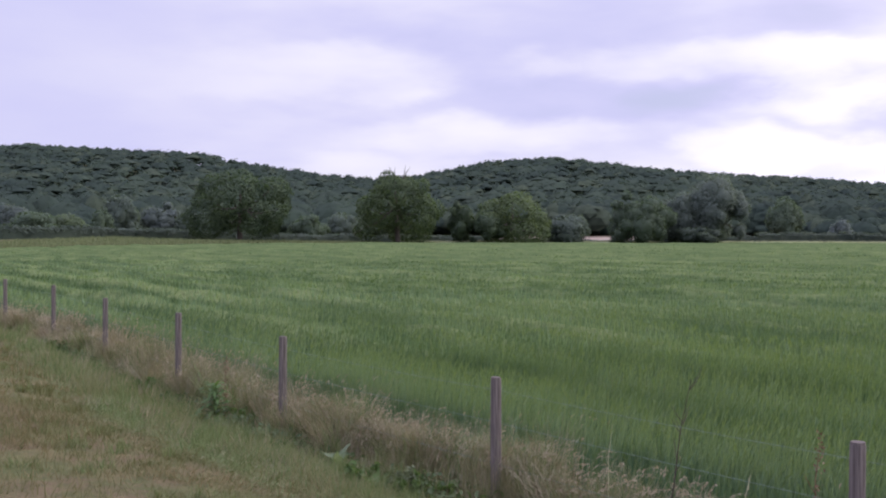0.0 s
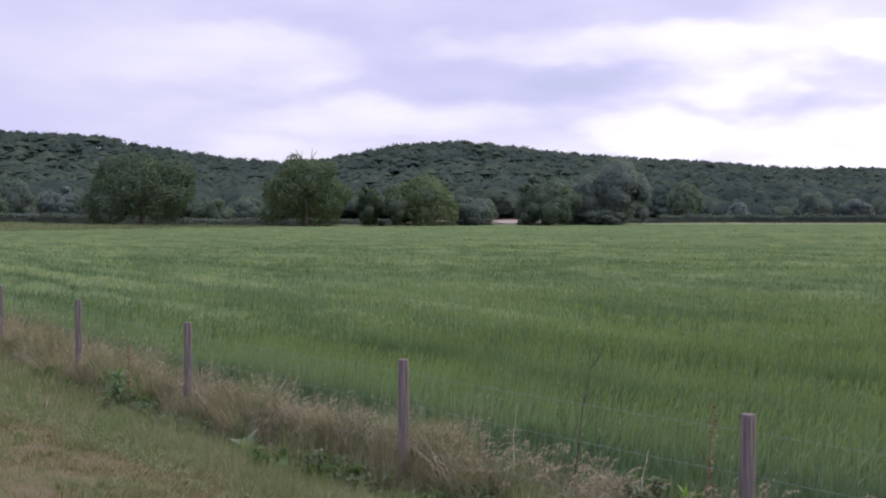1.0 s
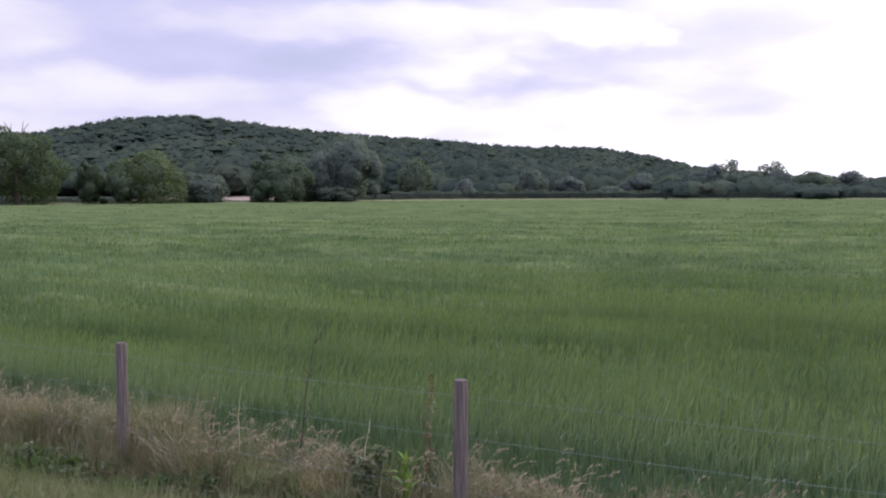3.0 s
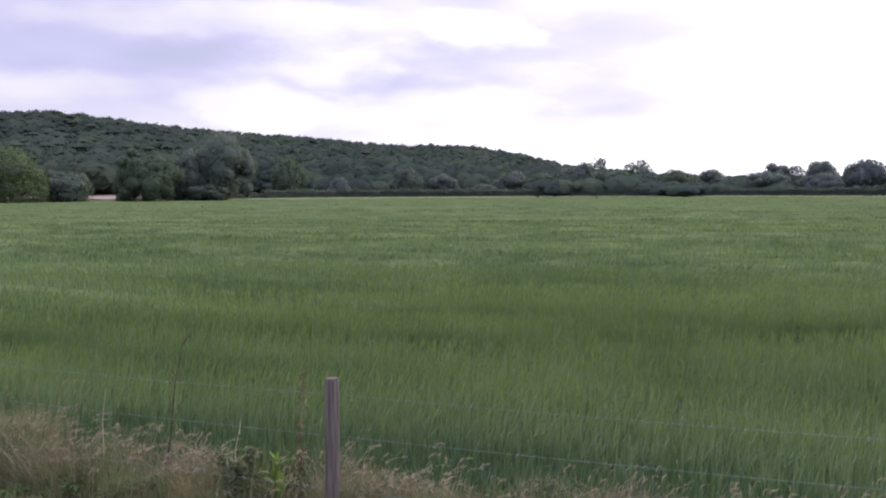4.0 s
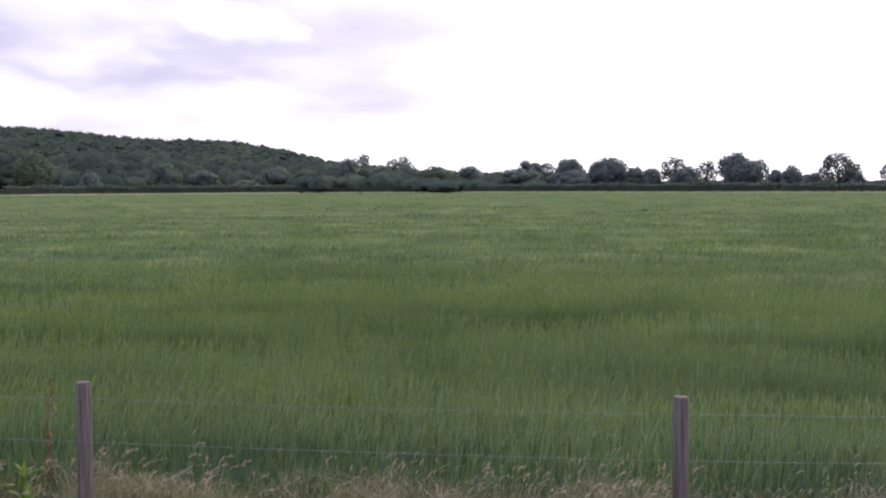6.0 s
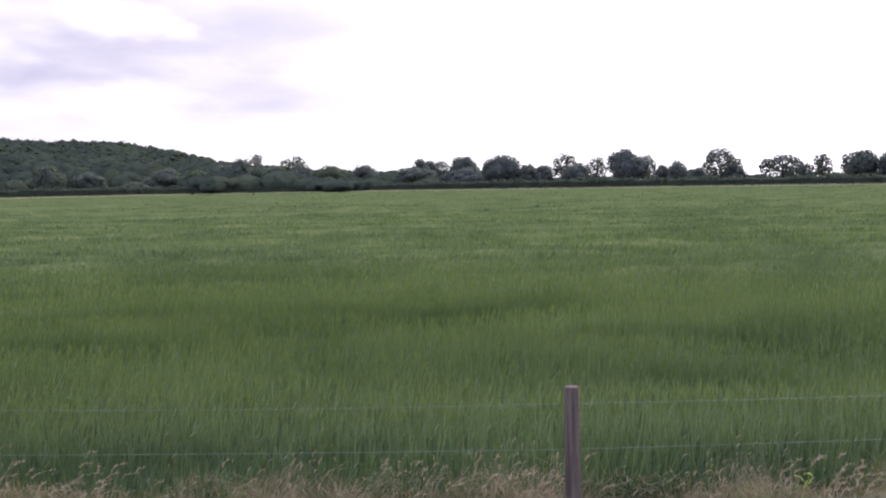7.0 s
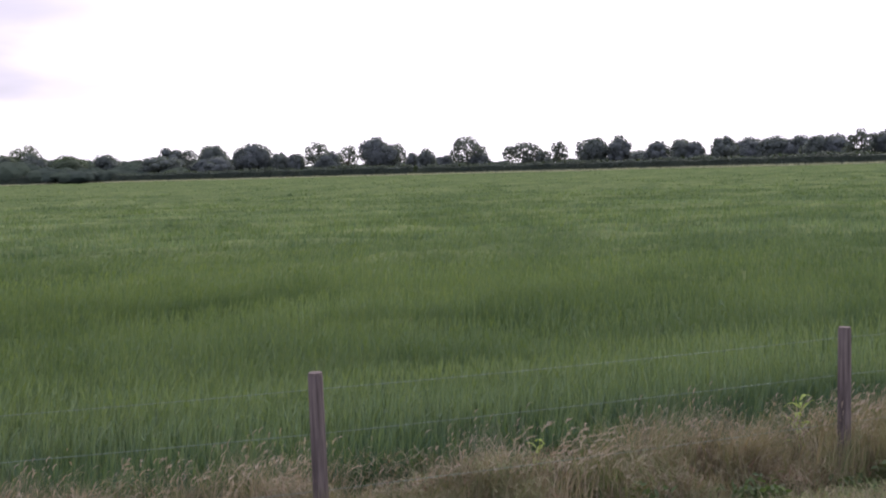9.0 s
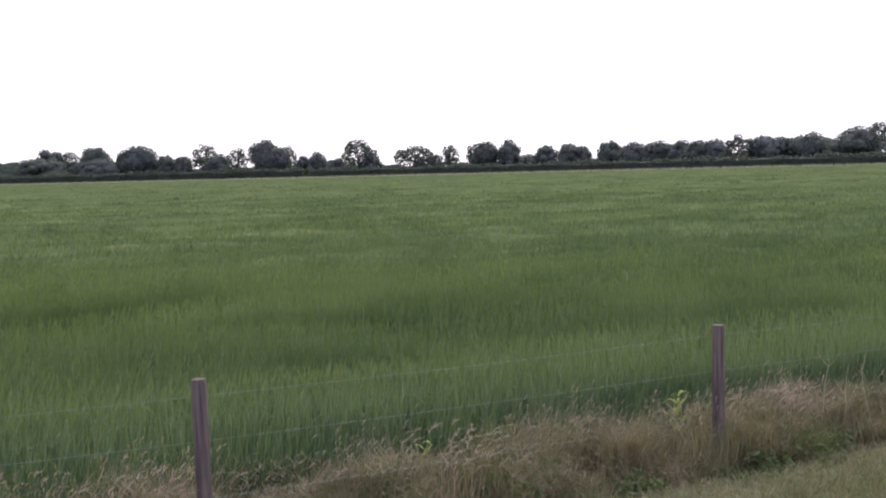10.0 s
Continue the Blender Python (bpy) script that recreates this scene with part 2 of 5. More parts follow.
def build_post(n):
    tc = n.add("ShaderNodeTexCoord").outputs["Object"]
    r = n.add("ShaderNodeObjectInfo").outputs["Random"]
    grain = n.noise(n.scaled(tc, 55.0, 55.0, 2.2), 1.0, 5.0, 0.65)
    stain = n.noise(tc, 3.5, 4.0, 0.6)
    c = n.mix(n.step(grain, 0.32, 0.68), (0.044, 0.038, 0.034), (0.185, 0.160, 0.142))
    c = n.mix(n.step(stain, 0.45, 0.72, 0.0, 0.6), c, (0.094, 0.083, 0.076))
    c = n.mix(n.math("MULTIPLY", r, 0.3), c, (0.125, 0.100, 0.098))
    return surface(n, c, 0.88, grain, 0.006, 0.2)


def build_post_end(n):
    tc = n.add("ShaderNodeTexCoord").outputs["Object"]
    rings = n.add("ShaderNodeTexNoise")
    rings.inputs["Scale"].default_value = 60.0
    n.link(tc, rings.inputs["Vector"])
    return surface(n, n.mix(rings.outputs["Fac"], (0.060, 0.048, 0.042), (0.105, 0.083, 0.074)), 0.9)


def build_wire(n):
    p = place(n)
    return surface(n, n.mix(n.noise(p, 9.0, 2.0), (0.13, 0.175, 0.15), (0.21, 0.265, 0.23)), 0.5, metal=0.6)


def build_bark(n):
    p = place(n)
    g = n.noise(n.scaled(p, 3.0, 3.0, 0.7), 2.0, 5.0, 0.65)
    return surface(n, n.mix(g, (0.035, 0.030, 0.024), (0.12, 0.10, 0.08)), 0.9, g, 0.08)


def build_stubble(n):
    p = place(n)
    rows = n.noise(n.scaled(p, 0.25, 0.02, 1.0, 0.3), 1.0, 4.0)
    return surface(n, n.mix(rows, (0.15, 0.115, 0.088), (0.22, 0.172, 0.135)), 0.9)


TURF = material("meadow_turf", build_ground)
CROP_SHEET = material("green_barley_canopy", build_crop_sheet)
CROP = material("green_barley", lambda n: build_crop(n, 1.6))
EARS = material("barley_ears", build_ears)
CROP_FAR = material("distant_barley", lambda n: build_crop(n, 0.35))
TALL = dry_mix("tall_dry_grass", (0.168, 0.148, 0.106), (0.375, 0.333, 0.244), (0.135, 0.150, 0.080), 0.38)
SEED = dry_mix("grass_seed_heads", (0.25, 0.215, 0.160), (0.40, 0.345, 0.270), (0.30, 0.25, 0.20), 0.35)
GREEN = dry_mix("verge_green_grass", (0.084, 0.128, 0.050), (0.170, 0.212, 0.092), (0.215, 0.208, 0.118), 0.35)
SHORT = dry_mix("mown_grass", (0.098, 0.116, 0.048), (0.160, 0.152, 0.070), (0.225, 0.180, 0.110))
MARGIN = dry_mix("rough_margin_grass", (0.125, 0.155, 0.075), (0.175, 0.195, 0.10), (0.095, 0.125, 0.055))
PLUME = dry_mix("feathery_grass_plumes", (0.27, 0.235, 0.180), (0.39, 0.345, 0.270), (0.30, 0.255, 0.205), 0.35)
PALE_MARGIN = dry_mix("pale_margin_grass", (0.34, 0.38, 0.24), (0.46, 0.48, 0.33), (0.32, 0.36, 0.22))
POST = material("weathered_post_wood", build_post)
POST_END = material("sawn_post_end", build_post_end)
WIRE = material("galvanised_wire", build_wire)
BARK = material("tree_bark", build_bark)
STUBBLE = material("pale_stubble", build_stubble)
WOOD = material("hazed_woodland_leaves", lambda n: build_hazed_wood(n, 1.08))
FOOT_WOOD = material("foothill_scrub_leaves", lambda n: build_hazed_wood(n, 1.18))
# dark tones of oak, lime and willow are raised to imitate distance haze
OAK = foliage("oak_leaves", (0.066, 0.098, 0.064), (0.094, 0.132, 0.080))
EDGE_OAK = foliage("field_oak_leaves", (0.038, 0.064, 0.036), (0.080, 0.114, 0.058))
MAPLE = foliage("field_maple_leaves", (0.044, 0.072, 0.036), (0.098, 0.136, 0.060))
SALLOW = foliage("sallow_leaves", (0.062, 0.094, 0.044), (0.112, 0.150, 0.070))
# park and ash leaves lifted and blued, haze painted into their colour
HAZED_PARK = foliage("hazed_park_leaves", (0.090, 0.114, 0.122), (0.122, 0.150, 0.150))
LIME = foliage("lime_leaves", (0.074, 0.108, 0.062), (0.118, 0.156, 0.084))
HAZED_ASH = foliage("hazed_ash_leaves", (0.088, 0.114, 0.110), (0.126, 0.158, 0.142))
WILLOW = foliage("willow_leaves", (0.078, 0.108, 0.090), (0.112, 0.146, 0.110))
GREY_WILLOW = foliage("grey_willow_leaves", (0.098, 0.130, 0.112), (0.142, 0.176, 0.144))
HEDGE = foliage("hedge_leaves", (0.043, 0.064, 0.050), (0.080, 0.106, 0.076))
DOCK = foliage("dock_leaves", (0.058, 0.105, 0.034), (0.115, 0.185, 0.062), 3.0)
LOW_WEED = foliage("low_weed_leaves", (0.046, 0.076, 0.032), (0.088, 0.128, 0.052), 3.0)
THISTLE = foliage("thistle_leaves", (0.11, 0.135, 0.08), (0.19, 0.22, 0.14), 3.0)
PALE_LEAF = foliage("pale_leaf_undersides", (0.12, 0.165, 0.095), (0.19, 0.235, 0.15), 3.0)
FRESH = foliage("fresh_yellow_green_leaves", (0.19, 0.28, 0.05), (0.32, 0.42, 0.10), 3.0)
LETTUCE = foliage("wild_lettuce_leaves", (0.10, 0.185, 0.035), (0.18, 0.28, 0.065), 3.0)
DEAD = dry_mix("dead_stems", (0.034, 0.026, 0.022), (0.066, 0.048, 0.040), (0.055, 0.040, 0.034), 0.0)
BROWN = dry_mix("brown_dock_seed", (0.11, 0.068, 0.042), (0.18, 0.115, 0.075), (0.13, 0.085, 0.05), 0.1)
STRAW = dry_mix("straw_stems", (0.30, 0.30, 0.18), (0.45, 0.42, 0.28), (0.35, 0.36, 0.22), 0.1)


# ---------------------------------------------------------------- mesh tools
RNG = np.random.default_rng(7)


def arrays_mesh(name, verts, faces, smooth=False):
    """A mesh from a vertex array (n, 3) and a face array (m, k)."""
    verts, faces = np.asarray(verts, np.float32), np.asarray(faces, np.int32)
    me = bpy.data.meshes.new(name)
    m, k = faces.shape
    me.vertices.add(len(verts)), me.loops.add(m * k), me.polygons.add(m)
    me.vertices.foreach_set("co", verts.ravel())
    me.loops.foreach_set("vertex_index", faces.ravel())
    me.polygons.foreach_set("loop_start", np.arange(0, m * k, k, dtype=np.int32))
    me.polygons.foreach_set("loop_total", np.full(m, k, np.int32))
    me.polygons.foreach_set("use_smooth", np.full(m, smooth))
    me.update(calc_edges=True)
    return me


def shaded_out(me, normals):
    """Leaves of a crown catch the light as the mass that they belong to."""
    normals = normals / (np.linalg.norm(normals, axis=1)[:, None] + 1e-9)
    me.polygons.foreach_set("use_smooth", np.ones(len(me.polygons), bool))
    me.normals_split_custom_set_from_vertices(normals.tolist())
    return me


def part(name, me, mat, parent=None, label=""):
    ob = new(name, me)
    me.materials.clear()
    me.materials.append(mat)
    ob.parent = parent
    return tagged(ob, label)


def thing(name, at, label, category, group="", turn=0.0):
    ob = new(name)
    ob.empty_display_size = 0.1
    ob.matrix_world = pose(*at, 0, 0, turn)
    return tagged(ob, label, category, group)


def merged(pieces):
    """One (verts, faces) pair out of several of the same face size."""
    vs, fs, k = [], [], 0
    for v, f in pieces:
        vs.append(np.asarray(v)), fs.append(np.asarray(f) + k)
        k += len(v)
    return np.concatenate(vs), np.concatenate(fs)


def icosphere(level):
    bm = bmesh.new()
    bmesh.ops.create_icosphere(bm, subdivisions=level, radius=1.0)
    v = np.array([x.co[:] for x in bm.verts])
    f = np.array([[x.index for x in y.verts] for y in bm.faces])
    bm.free()
    return v, f


ICO = {1: icosphere(1), 2: icosphere(2)}


def blades(base, height, width, yaw, lean, mid=0.55):
    """Grass blades, three triangles each: base (n, 3), lean (n, 2) the tip's shift."""
    n = len(base)
    side = np.stack([np.cos(yaw), np.sin(yaw), np.zeros(n)], 1) * (width / 2)[:, None]
    up = np.zeros((n, 3))
    up[:, 2] = height
    tip = np.concatenate([lean, np.zeros((n, 1))], 1)
    m = base + up * mid + tip * 0.32
    v = np.stack([base - side, base + side, m - side * 0.85, m + side * 0.85, base + up + tip], 1).reshape(-1, 3)
    k = np.arange(n)[:, None] * 5
    f = np.concatenate([k + [0, 1, 3], k + [0, 3, 2], k + [2, 3, 4]], 1).reshape(-1, 3)
    return v, f


def spikes(base, height, width, lean):
    """Far blades, one triangle each."""
    n = len(base)
    yaw = RNG.uniform(0, 3.14, n)
    side = np.stack([np.cos(yaw), np.sin(yaw), np.zeros(n)], 1) * (width / 2)[:, None]
    tip = base + np.concatenate([lean, height[:, None]], 1)
    return np.stack([base - side, base + side, tip], 1).reshape(-1, 3), np.arange(3 * n).reshape(-1, 3)


def heads(tip, length, width, lean):
    """Seed heads, two crossed triangles pairs each, hanging from the tips of blades."""
    n = len(tip)
    yaw = RNG.uniform(0, 6.28, n)
    side = np.stack([np.cos(yaw), np.sin(yaw), np.zeros(n)], 1) * (width / 2)[:, None]
    d = np.concatenate([lean, np.ones((n, 1))], 1)
    d = d / np.linalg.norm(d, axis=1)[:, None] * length[:, None]
    v = np.stack([tip - d * 0.15, tip + d * 0.35 - side, tip + d * 0.35 + side, tip + d * 0.85], 1).reshape(-1, 3)
    k = np.arange(n)[:, None] * 4
    return v, np.concatenate([k + [0, 2, 1], k + [1, 2, 3]], 1).reshape(-1, 3)


def tube(points, radii, sides=7):
    """A tapered tube along points, quads."""
    points = np.asarray(points, float)
    ring = np.linspace(0, 2 * np.pi, sides, endpoint=False)
    vs = []
    for i, p in enumerate(points):
        d = points[min(i + 1, len(points) - 1)] - points[max(i - 1, 0)]
        d = d / (np.linalg.norm(d) + 1e-9)
        a = np.cross(d, (0.3, 0.9, 0.2))
        a /= np.linalg.norm(a) + 1e-9
        b = np.cross(d, a)
        vs.append(p + radii[i] * (np.cos(ring)[:, None] * a + np.sin(ring)[:, None] * b))
    f = []
    for i in range(len(points) - 1):
        for j in range(sides):
            k = (j + 1) % sides
            f.append((i * sides + j, i * sides + k, (i + 1) * sides + k, (i + 1) * sides + j))
    return np.concatenate(vs), np.array(f)


def leaf_cards(rng, at, out, size, aspect=1.35):
    """Small leaf clumps at points, facing roughly outwards."""
    n = len(at)
    nrm = out + rng.normal(0, 0.55, (n, 3))
    nrm /= np.linalg.norm(nrm, axis=1)[:, None] + 1e-9
    t = np.cross(nrm, rng.normal(0, 1, (n, 3)))
    t /= np.linalg.norm(t, axis=1)[:, None] + 1e-9
    b = np.cross(nrm, t)
    s = (size * rng.uniform(0.6, 1.35, n))[:, None]
    v = np.stack([at - t * s * aspect / 2, at - b * s / 2 + nrm * s * 0.12, at + t * s * aspect / 2, at + b * s / 2 + nrm * s * 0.12], 1).reshape(-1, 3)
    k = np.arange(n)[:, None] * 4
    return v, k + np.arange(4)


# ---------------------------------------------------------------- plan: fence line, bank, field, hill
FENCE = [(-13.4, 27.4), (-10.82, 24.2), (-8.44, 21.2), (-6.07, 17.6), (-3.84, 14.22), (-1.84, 11.27), (0.465, 8.35), (2.47, 5.80), (4.868, 2.97), (7.66, 0.25), (10.2, -2.2)]
POST_RISE = (0.07, 0.07, 0.09, 0.055, 0.07, 0.045, 0.012, 0.012, 0.006, -0.022, 0.0)
FIELD = [(-52, 72), (-51, 100), (-44, 130), (-34, 166), (-8, 203), (104, 264), (172, 258), (206, 222), (205, 60), (199, -10), (204, -90), (60, -60)]
fence_xy = np.array(FENCE)
ALONG = np.array((0.686, -0.728))


def fence_offset(x, y):
    """Metres from the fence line, positive on the bank's side."""
    fx = np.concatenate([[-70.0], fence_xy[:, 0], [60.0]])
    fy = np.concatenate([[98.0], fence_xy[:, 1], [-51.0]])
    u = np.asarray(x) * ALONG[0] + np.asarray(y) * ALONG[1]
    v = np.asarray(x) * 0.728 + np.asarray(y) * 0.686
    fu, fv = fx * ALONG[0] + fy * ALONG[1], fx * 0.728 + fy * 0.686
    return np.interp(u, fu, fv) - v


def ridge(x):
    """Height of the wooded ridge along its length."""
    z = 0.0
    for a, c, s in ((54.4, -433.5, 123.4), (52.9, -254.8, 163.2), (20.8, 74.7, 101.2), (58.3, 223.7, 437.5), (13.8, 509.4, 77.1), (15.4, 737.8, 127.8)):
        z = z + a * np.exp(-((x - c) / s) ** 2)
    z = z + 3.0 * np.clip((x + 275) / 60, 0, 1) * np.clip((-192 - x) / 14, 0, 1) + 1.2 * np.exp(-((x + 330) / 45) ** 2) + 1.8 * np.exp(-((x - 320) / 110) ** 2) + 1.2 * np.exp(-((x + 110) / 40) ** 2) + 0.8 * np.exp(-((x - 30) / 40) ** 2)      # the nearer spur breaks off short
    return np.maximum(z - 15.5, 0.0)


def ground_z(x, y):
    x, y = np.asarray(x, float), np.asarray(y, float)
    s = fence_offset(x, y)
    near = np.clip((60 - np.hypot(x, y)) / 30, 0, 1)
    bank = np.clip(s - 0.3, 0, None)
    z = 0.74 * np.tanh(bank * 0.165) / np.tanh(0.9) * near
    z = z + 0.035 * np.sin(x * 1.3 + 0.5 * y) * np.sin(y * 0.9) * np.clip(s, 0, 1) * near
    foot = 380 + 0.75 * np.clip(x - 180, 0, 560)
    t = np.clip((y - foot) / (900 - foot), 0, 1)
    rise = t * t * (3 - 2 * t) * 0.55 + t * 0.45
    back = np.clip((y - 900) / 900, 0, 1)
    lift = np.clip((y - 245) / 150, 0, 1)
    z = z + 1.5 * np.exp(-((x + 78) ** 2 + (y - 182) ** 2) / 1450.0)
    z = z + 1.4 * lift * lift * (3 - 2 * lift)
    return z + ridge(x) * rise * (1 - 0.6 * back)


def inside_field(x, y):
    x, y = np.asarray(x, float), np.asarray(y, float)
    odd = np.zeros(x.shape, bool)
    for (x0, y0), (x1, y1) in zip(FIELD, FIELD[1:] + FIELD[:1]):
        hit = (y0 > y) != (y1 > y)
        odd ^= hit & (x < (x1 - x0) * (y - y0) / ((y1 - y0) or 1e-9) + x0)
    return odd & (fence_offset(x, y) < -0.62)


def grid_mesh(name, xs, ys, zfun, keep=None):
    X, Y = np.meshgrid(xs, ys)
    v = np.stack([X, Y, zfun(X, Y)], 2).reshape(-1, 3)
    nx = len(xs)
    i, j = np.meshgrid(np.arange(nx - 1), np.arange(len(ys) - 1))
    a = (j * nx + i).ravel()
    f = np.stack([a, a + 1, a + nx + 1, a + nx], 1)
    if keep is not None:
        ok = keep(X, Y).ravel()
        f = f[ok[f].all(1)]
        used, f2 = np.unique(f, return_inverse=True)
        v, f = v[used], f2.reshape(-1, 4)
    return arrays_mesh(name, v, f, True)


spread = np.sinh(np.linspace(-1, 1, 151) * 7.7) * 4.3
across_x, across_y = np.sort(np.concatenate([spread, np.linspace(-331, 431, 36)])), np.sort(np.concatenate([spread, np.linspace(241, 481, 46)]))
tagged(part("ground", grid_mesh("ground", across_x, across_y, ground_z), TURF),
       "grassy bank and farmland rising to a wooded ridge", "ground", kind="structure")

# pale field beyond the hedge
sx, sy = np.linspace(-30, 130, 24), np.linspace(262, 392, 16)
tagged(part("stubble_field", grid_mesh("stubble_field", sx, sy, lambda x, y: ground_z(x, y) + 0.06), STUBBLE),
       "pale straw-coloured field beyond the hedge", "field", kind="structure")


# ---------------------------------------------------------------- barley
def crop_top(x, y):
    """Height of the crop, with wind-pressed waves."""
    u, v = x * 0.686 - y * 0.728, x * 0.728 + y * 0.686
    wave = 0.35 * np.sin(v * 0.55 + 1.6 * np.sin(u * 0.07) + 0.8 * np.sin(u * 0.19)) + 0.35 * np.sin(v * 0.23 + u * 0.05 + 1.3 * np.sin(u * 0.045))
    for k, (a, wl) in enumerate(((1.20, 1.7), (1.45, 2.5), (1.80, 3.3), (1.57, 1.9), (1.30, 4.7), (1.95, 6.5))):      # hummocks a few steps across
        q = (u * math.cos(a) + v * math.sin(a)) * 6.283 / wl
        wave = wave + 0.32 * np.sin(q + 1.8 * np.sin((u * math.sin(a) - v * math.cos(a)) * 1.7 / wl + k) + k * 1.9)
    off, ruts = -fence_offset(x, y), 0.0
    for c in (14.2, 16.0, 38.2, 40.0, 62.2, 64.0):          # tramlines of the sprayer
        ruts = ruts + np.exp(-((off - c) / 0.2) ** 2)
    edge = np.interp(off, (0.6, 0.9, 2.2, 3.6), (0.66, 0.74, 0.92, 1.0))      # shorter at the headland
    return 0.74 * edge + np.interp(off, (1.0, 6.0), (0.05, 0.10)) * wave - 0.02 * ruts + np.interp(u, (-9.0, 0.0), (0.07, 0.035)) * np.sin(off * 3.3 + 2.9 + 0.5 * np.sin(u * 0.5)) * np.exp(-np.clip(off, 0, None) / 9)


def sheet_z(x, y):
    s = -fence_offset(x, y)
    r = np.hypot(x, y)
    cut = np.interp(r, (8, 16, 22, 45, 105), (0.30, 0.25, 0.15, 0.10, 0.07))
    z = crop_top(x, y) - cut
    z = z * np.clip((s - 0.62) / 2.2, 0.04, 1)
    rough = np.sin(x * 3.1 + np.sin(y * 1.7)) * np.sin(y * 2.7 + np.sin(x * 2.3))
    return z + 0.03 * rough


def along_fence(n, u0, u1, s0, s1):
    """Random places along the fence, s metres to the bank's side."""
    u, s = RNG.uniform(u0, u1, n), RNG.uniform(s0, s1, n)
    fu = fence_xy @ ALONG
    fv = fence_xy @ np.array((0.728, 0.686))
    v = np.interp(u, fu, fv) - s
    return u * 0.686 + v * 0.728, -u * 0.728 + v * 0.686


crop = thing("barley_crop", (0, 0, 0), "green unripe barley filling the field, ruffled by wind", "crop")
crop["kind"] = "stuff"
us = np.sinh(np.linspace(-1, 1, 301) * 4.2) * 9.0
vs = 0.66 + np.sinh(np.linspace(0, 1, 200) * 5.2) * 3.2
fence_u, fence_v = fence_xy @ ALONG, fence_xy @ np.array((0.728, 0.686))
fence_u, fence_v = np.concatenate([[-120.0], fence_u, [80.0]]), np.concatenate([[fence_v[0] + 9.0], fence_v, [fence_v[-1]]])
U, V = np.meshgrid(us, vs)
S = np.interp(U, fence_u, fence_v) + V
SX, SY = U * 0.686 + S * 0.728, -U * 0.728 + S * 0.686
SZ = sheet_z(SX, SY)
ok = inside_field(SX, SY).ravel()
i, j = np.meshgrid(np.arange(len(us) - 1), np.arange(len(vs) - 1))
a = (j * len(us) + i).ravel()
f = np.stack([a, a + 1, a + len(us) + 1, a + len(us)], 1)
f = f[ok[f].all(1)]
used, f = np.unique(f, return_inverse=True)
part("crop_canopy", arrays_mesh("crop_canopy", np.stack([SX, SY, SZ], 2).reshape(-1, 3)[used], f.reshape(-1, 4), True), CROP_SHEET, crop)

pieces, ears, distant = [], [], []
for r0, r1, dens, wid in ((4.5, 9, 1150, 0.0042), (9, 14, 640, 0.0058), (14, 22, 190, 0.016), (22, 35, 90, 0.028),
                          (35, 60, 38, 0.050), (60, 110, 10, 0.090), (110, 300, 1.3, 0.18)):
    a0, a1 = radians(-28), radians(98)
    n = int(dens * (a1 - a0) / 2 * (r1 * r1 - r0 * r0))
    r, a = np.sqrt(RNG.uniform(r0 * r0, r1 * r1, n)), RNG.uniform(a0, a1, n)
    x, y = r * np.sin(a), r * np.cos(a)
    ok = inside_field(x, y)
    x, y = x[ok], y[ok]
    n = len(x)
    top = crop_top(x, y) + RNG.normal(0, 0.036, n) - (0.05 if r0 >= 60 else 0.0)
    deep = np.where(-fence_offset(x, y) < 1.9, top, RNG.uniform(0.26, 0.50, n)) if r0 < 22 else np.full(n, 0.20)
    base = np.stack([x, y, top - deep], 1)
    wind = np.array((0.018, -0.020)) + 0.025 * np.stack([np.sin(x * 0.31 + y * 0.2), np.cos(y * 0.27)], 1)
    lean = (wind + RNG.normal(0, 0.045, (n, 2))) * (deep / 0.5)[:, None] ** 0.5
    width = wid * RNG.uniform(0.6, 1.5, n)
    if r0 < 14:
        pieces.append(blades(base, deep, width, RNG.uniform(0, 3.14, n), lean, 0.65))
        # flag leaves, and ears that nod with the wind on most stems
        b2 = base + np.concatenate([lean, deep[:, None]], 1) * RNG.uniform(0.4, 0.8, n)[:, None]
        pieces.append(spikes(b2, RNG.uniform(0.02, 0.16, n), 0.0055 * RNG.uniform(0.8, 1.5, n), RNG.normal(0, 0.06, (n, 2)) + wind))
    else:
        (pieces if r0 < 35 else distant).append(spikes(base, deep, width * 1.15, lean + RNG.normal(0, 0.03, (n, 2))))
    if r0 < 22:
        pick = RNG.random(n) < 0.5
        tip = base[pick] + np.concatenate([lean[pick], deep[pick][:, None]], 1)
        m = pick.sum()
        ears.append(heads(tip, RNG.uniform(0.07, 0.14, m), RNG.uniform(0.9, 1.5, m) * max(0.0075, wid * 1.0), wind[pick] * 6 + RNG.normal(0, 0.22, (m, 2))))
# thick outer fringe of the crop, leafy down to the ground
x, y = along_fence(24000, -24, 10.5, -1.35, -0.55)
n = len(x)
top = (crop_top(x, y) + RNG.normal(0, 0.05, n)) * RNG.uniform(0.72, 1.0, n)
base = np.stack([x, y, np.zeros(n)], 1)
lean = np.array((0.02, -0.03)) + RNG.normal(0, 0.05, (n, 2))
pieces.append(blades(base, top, 0.0055 * RNG.uniform(0.7, 1.4, n), RNG.uniform(0, 3.14, n), lean, 0.6))
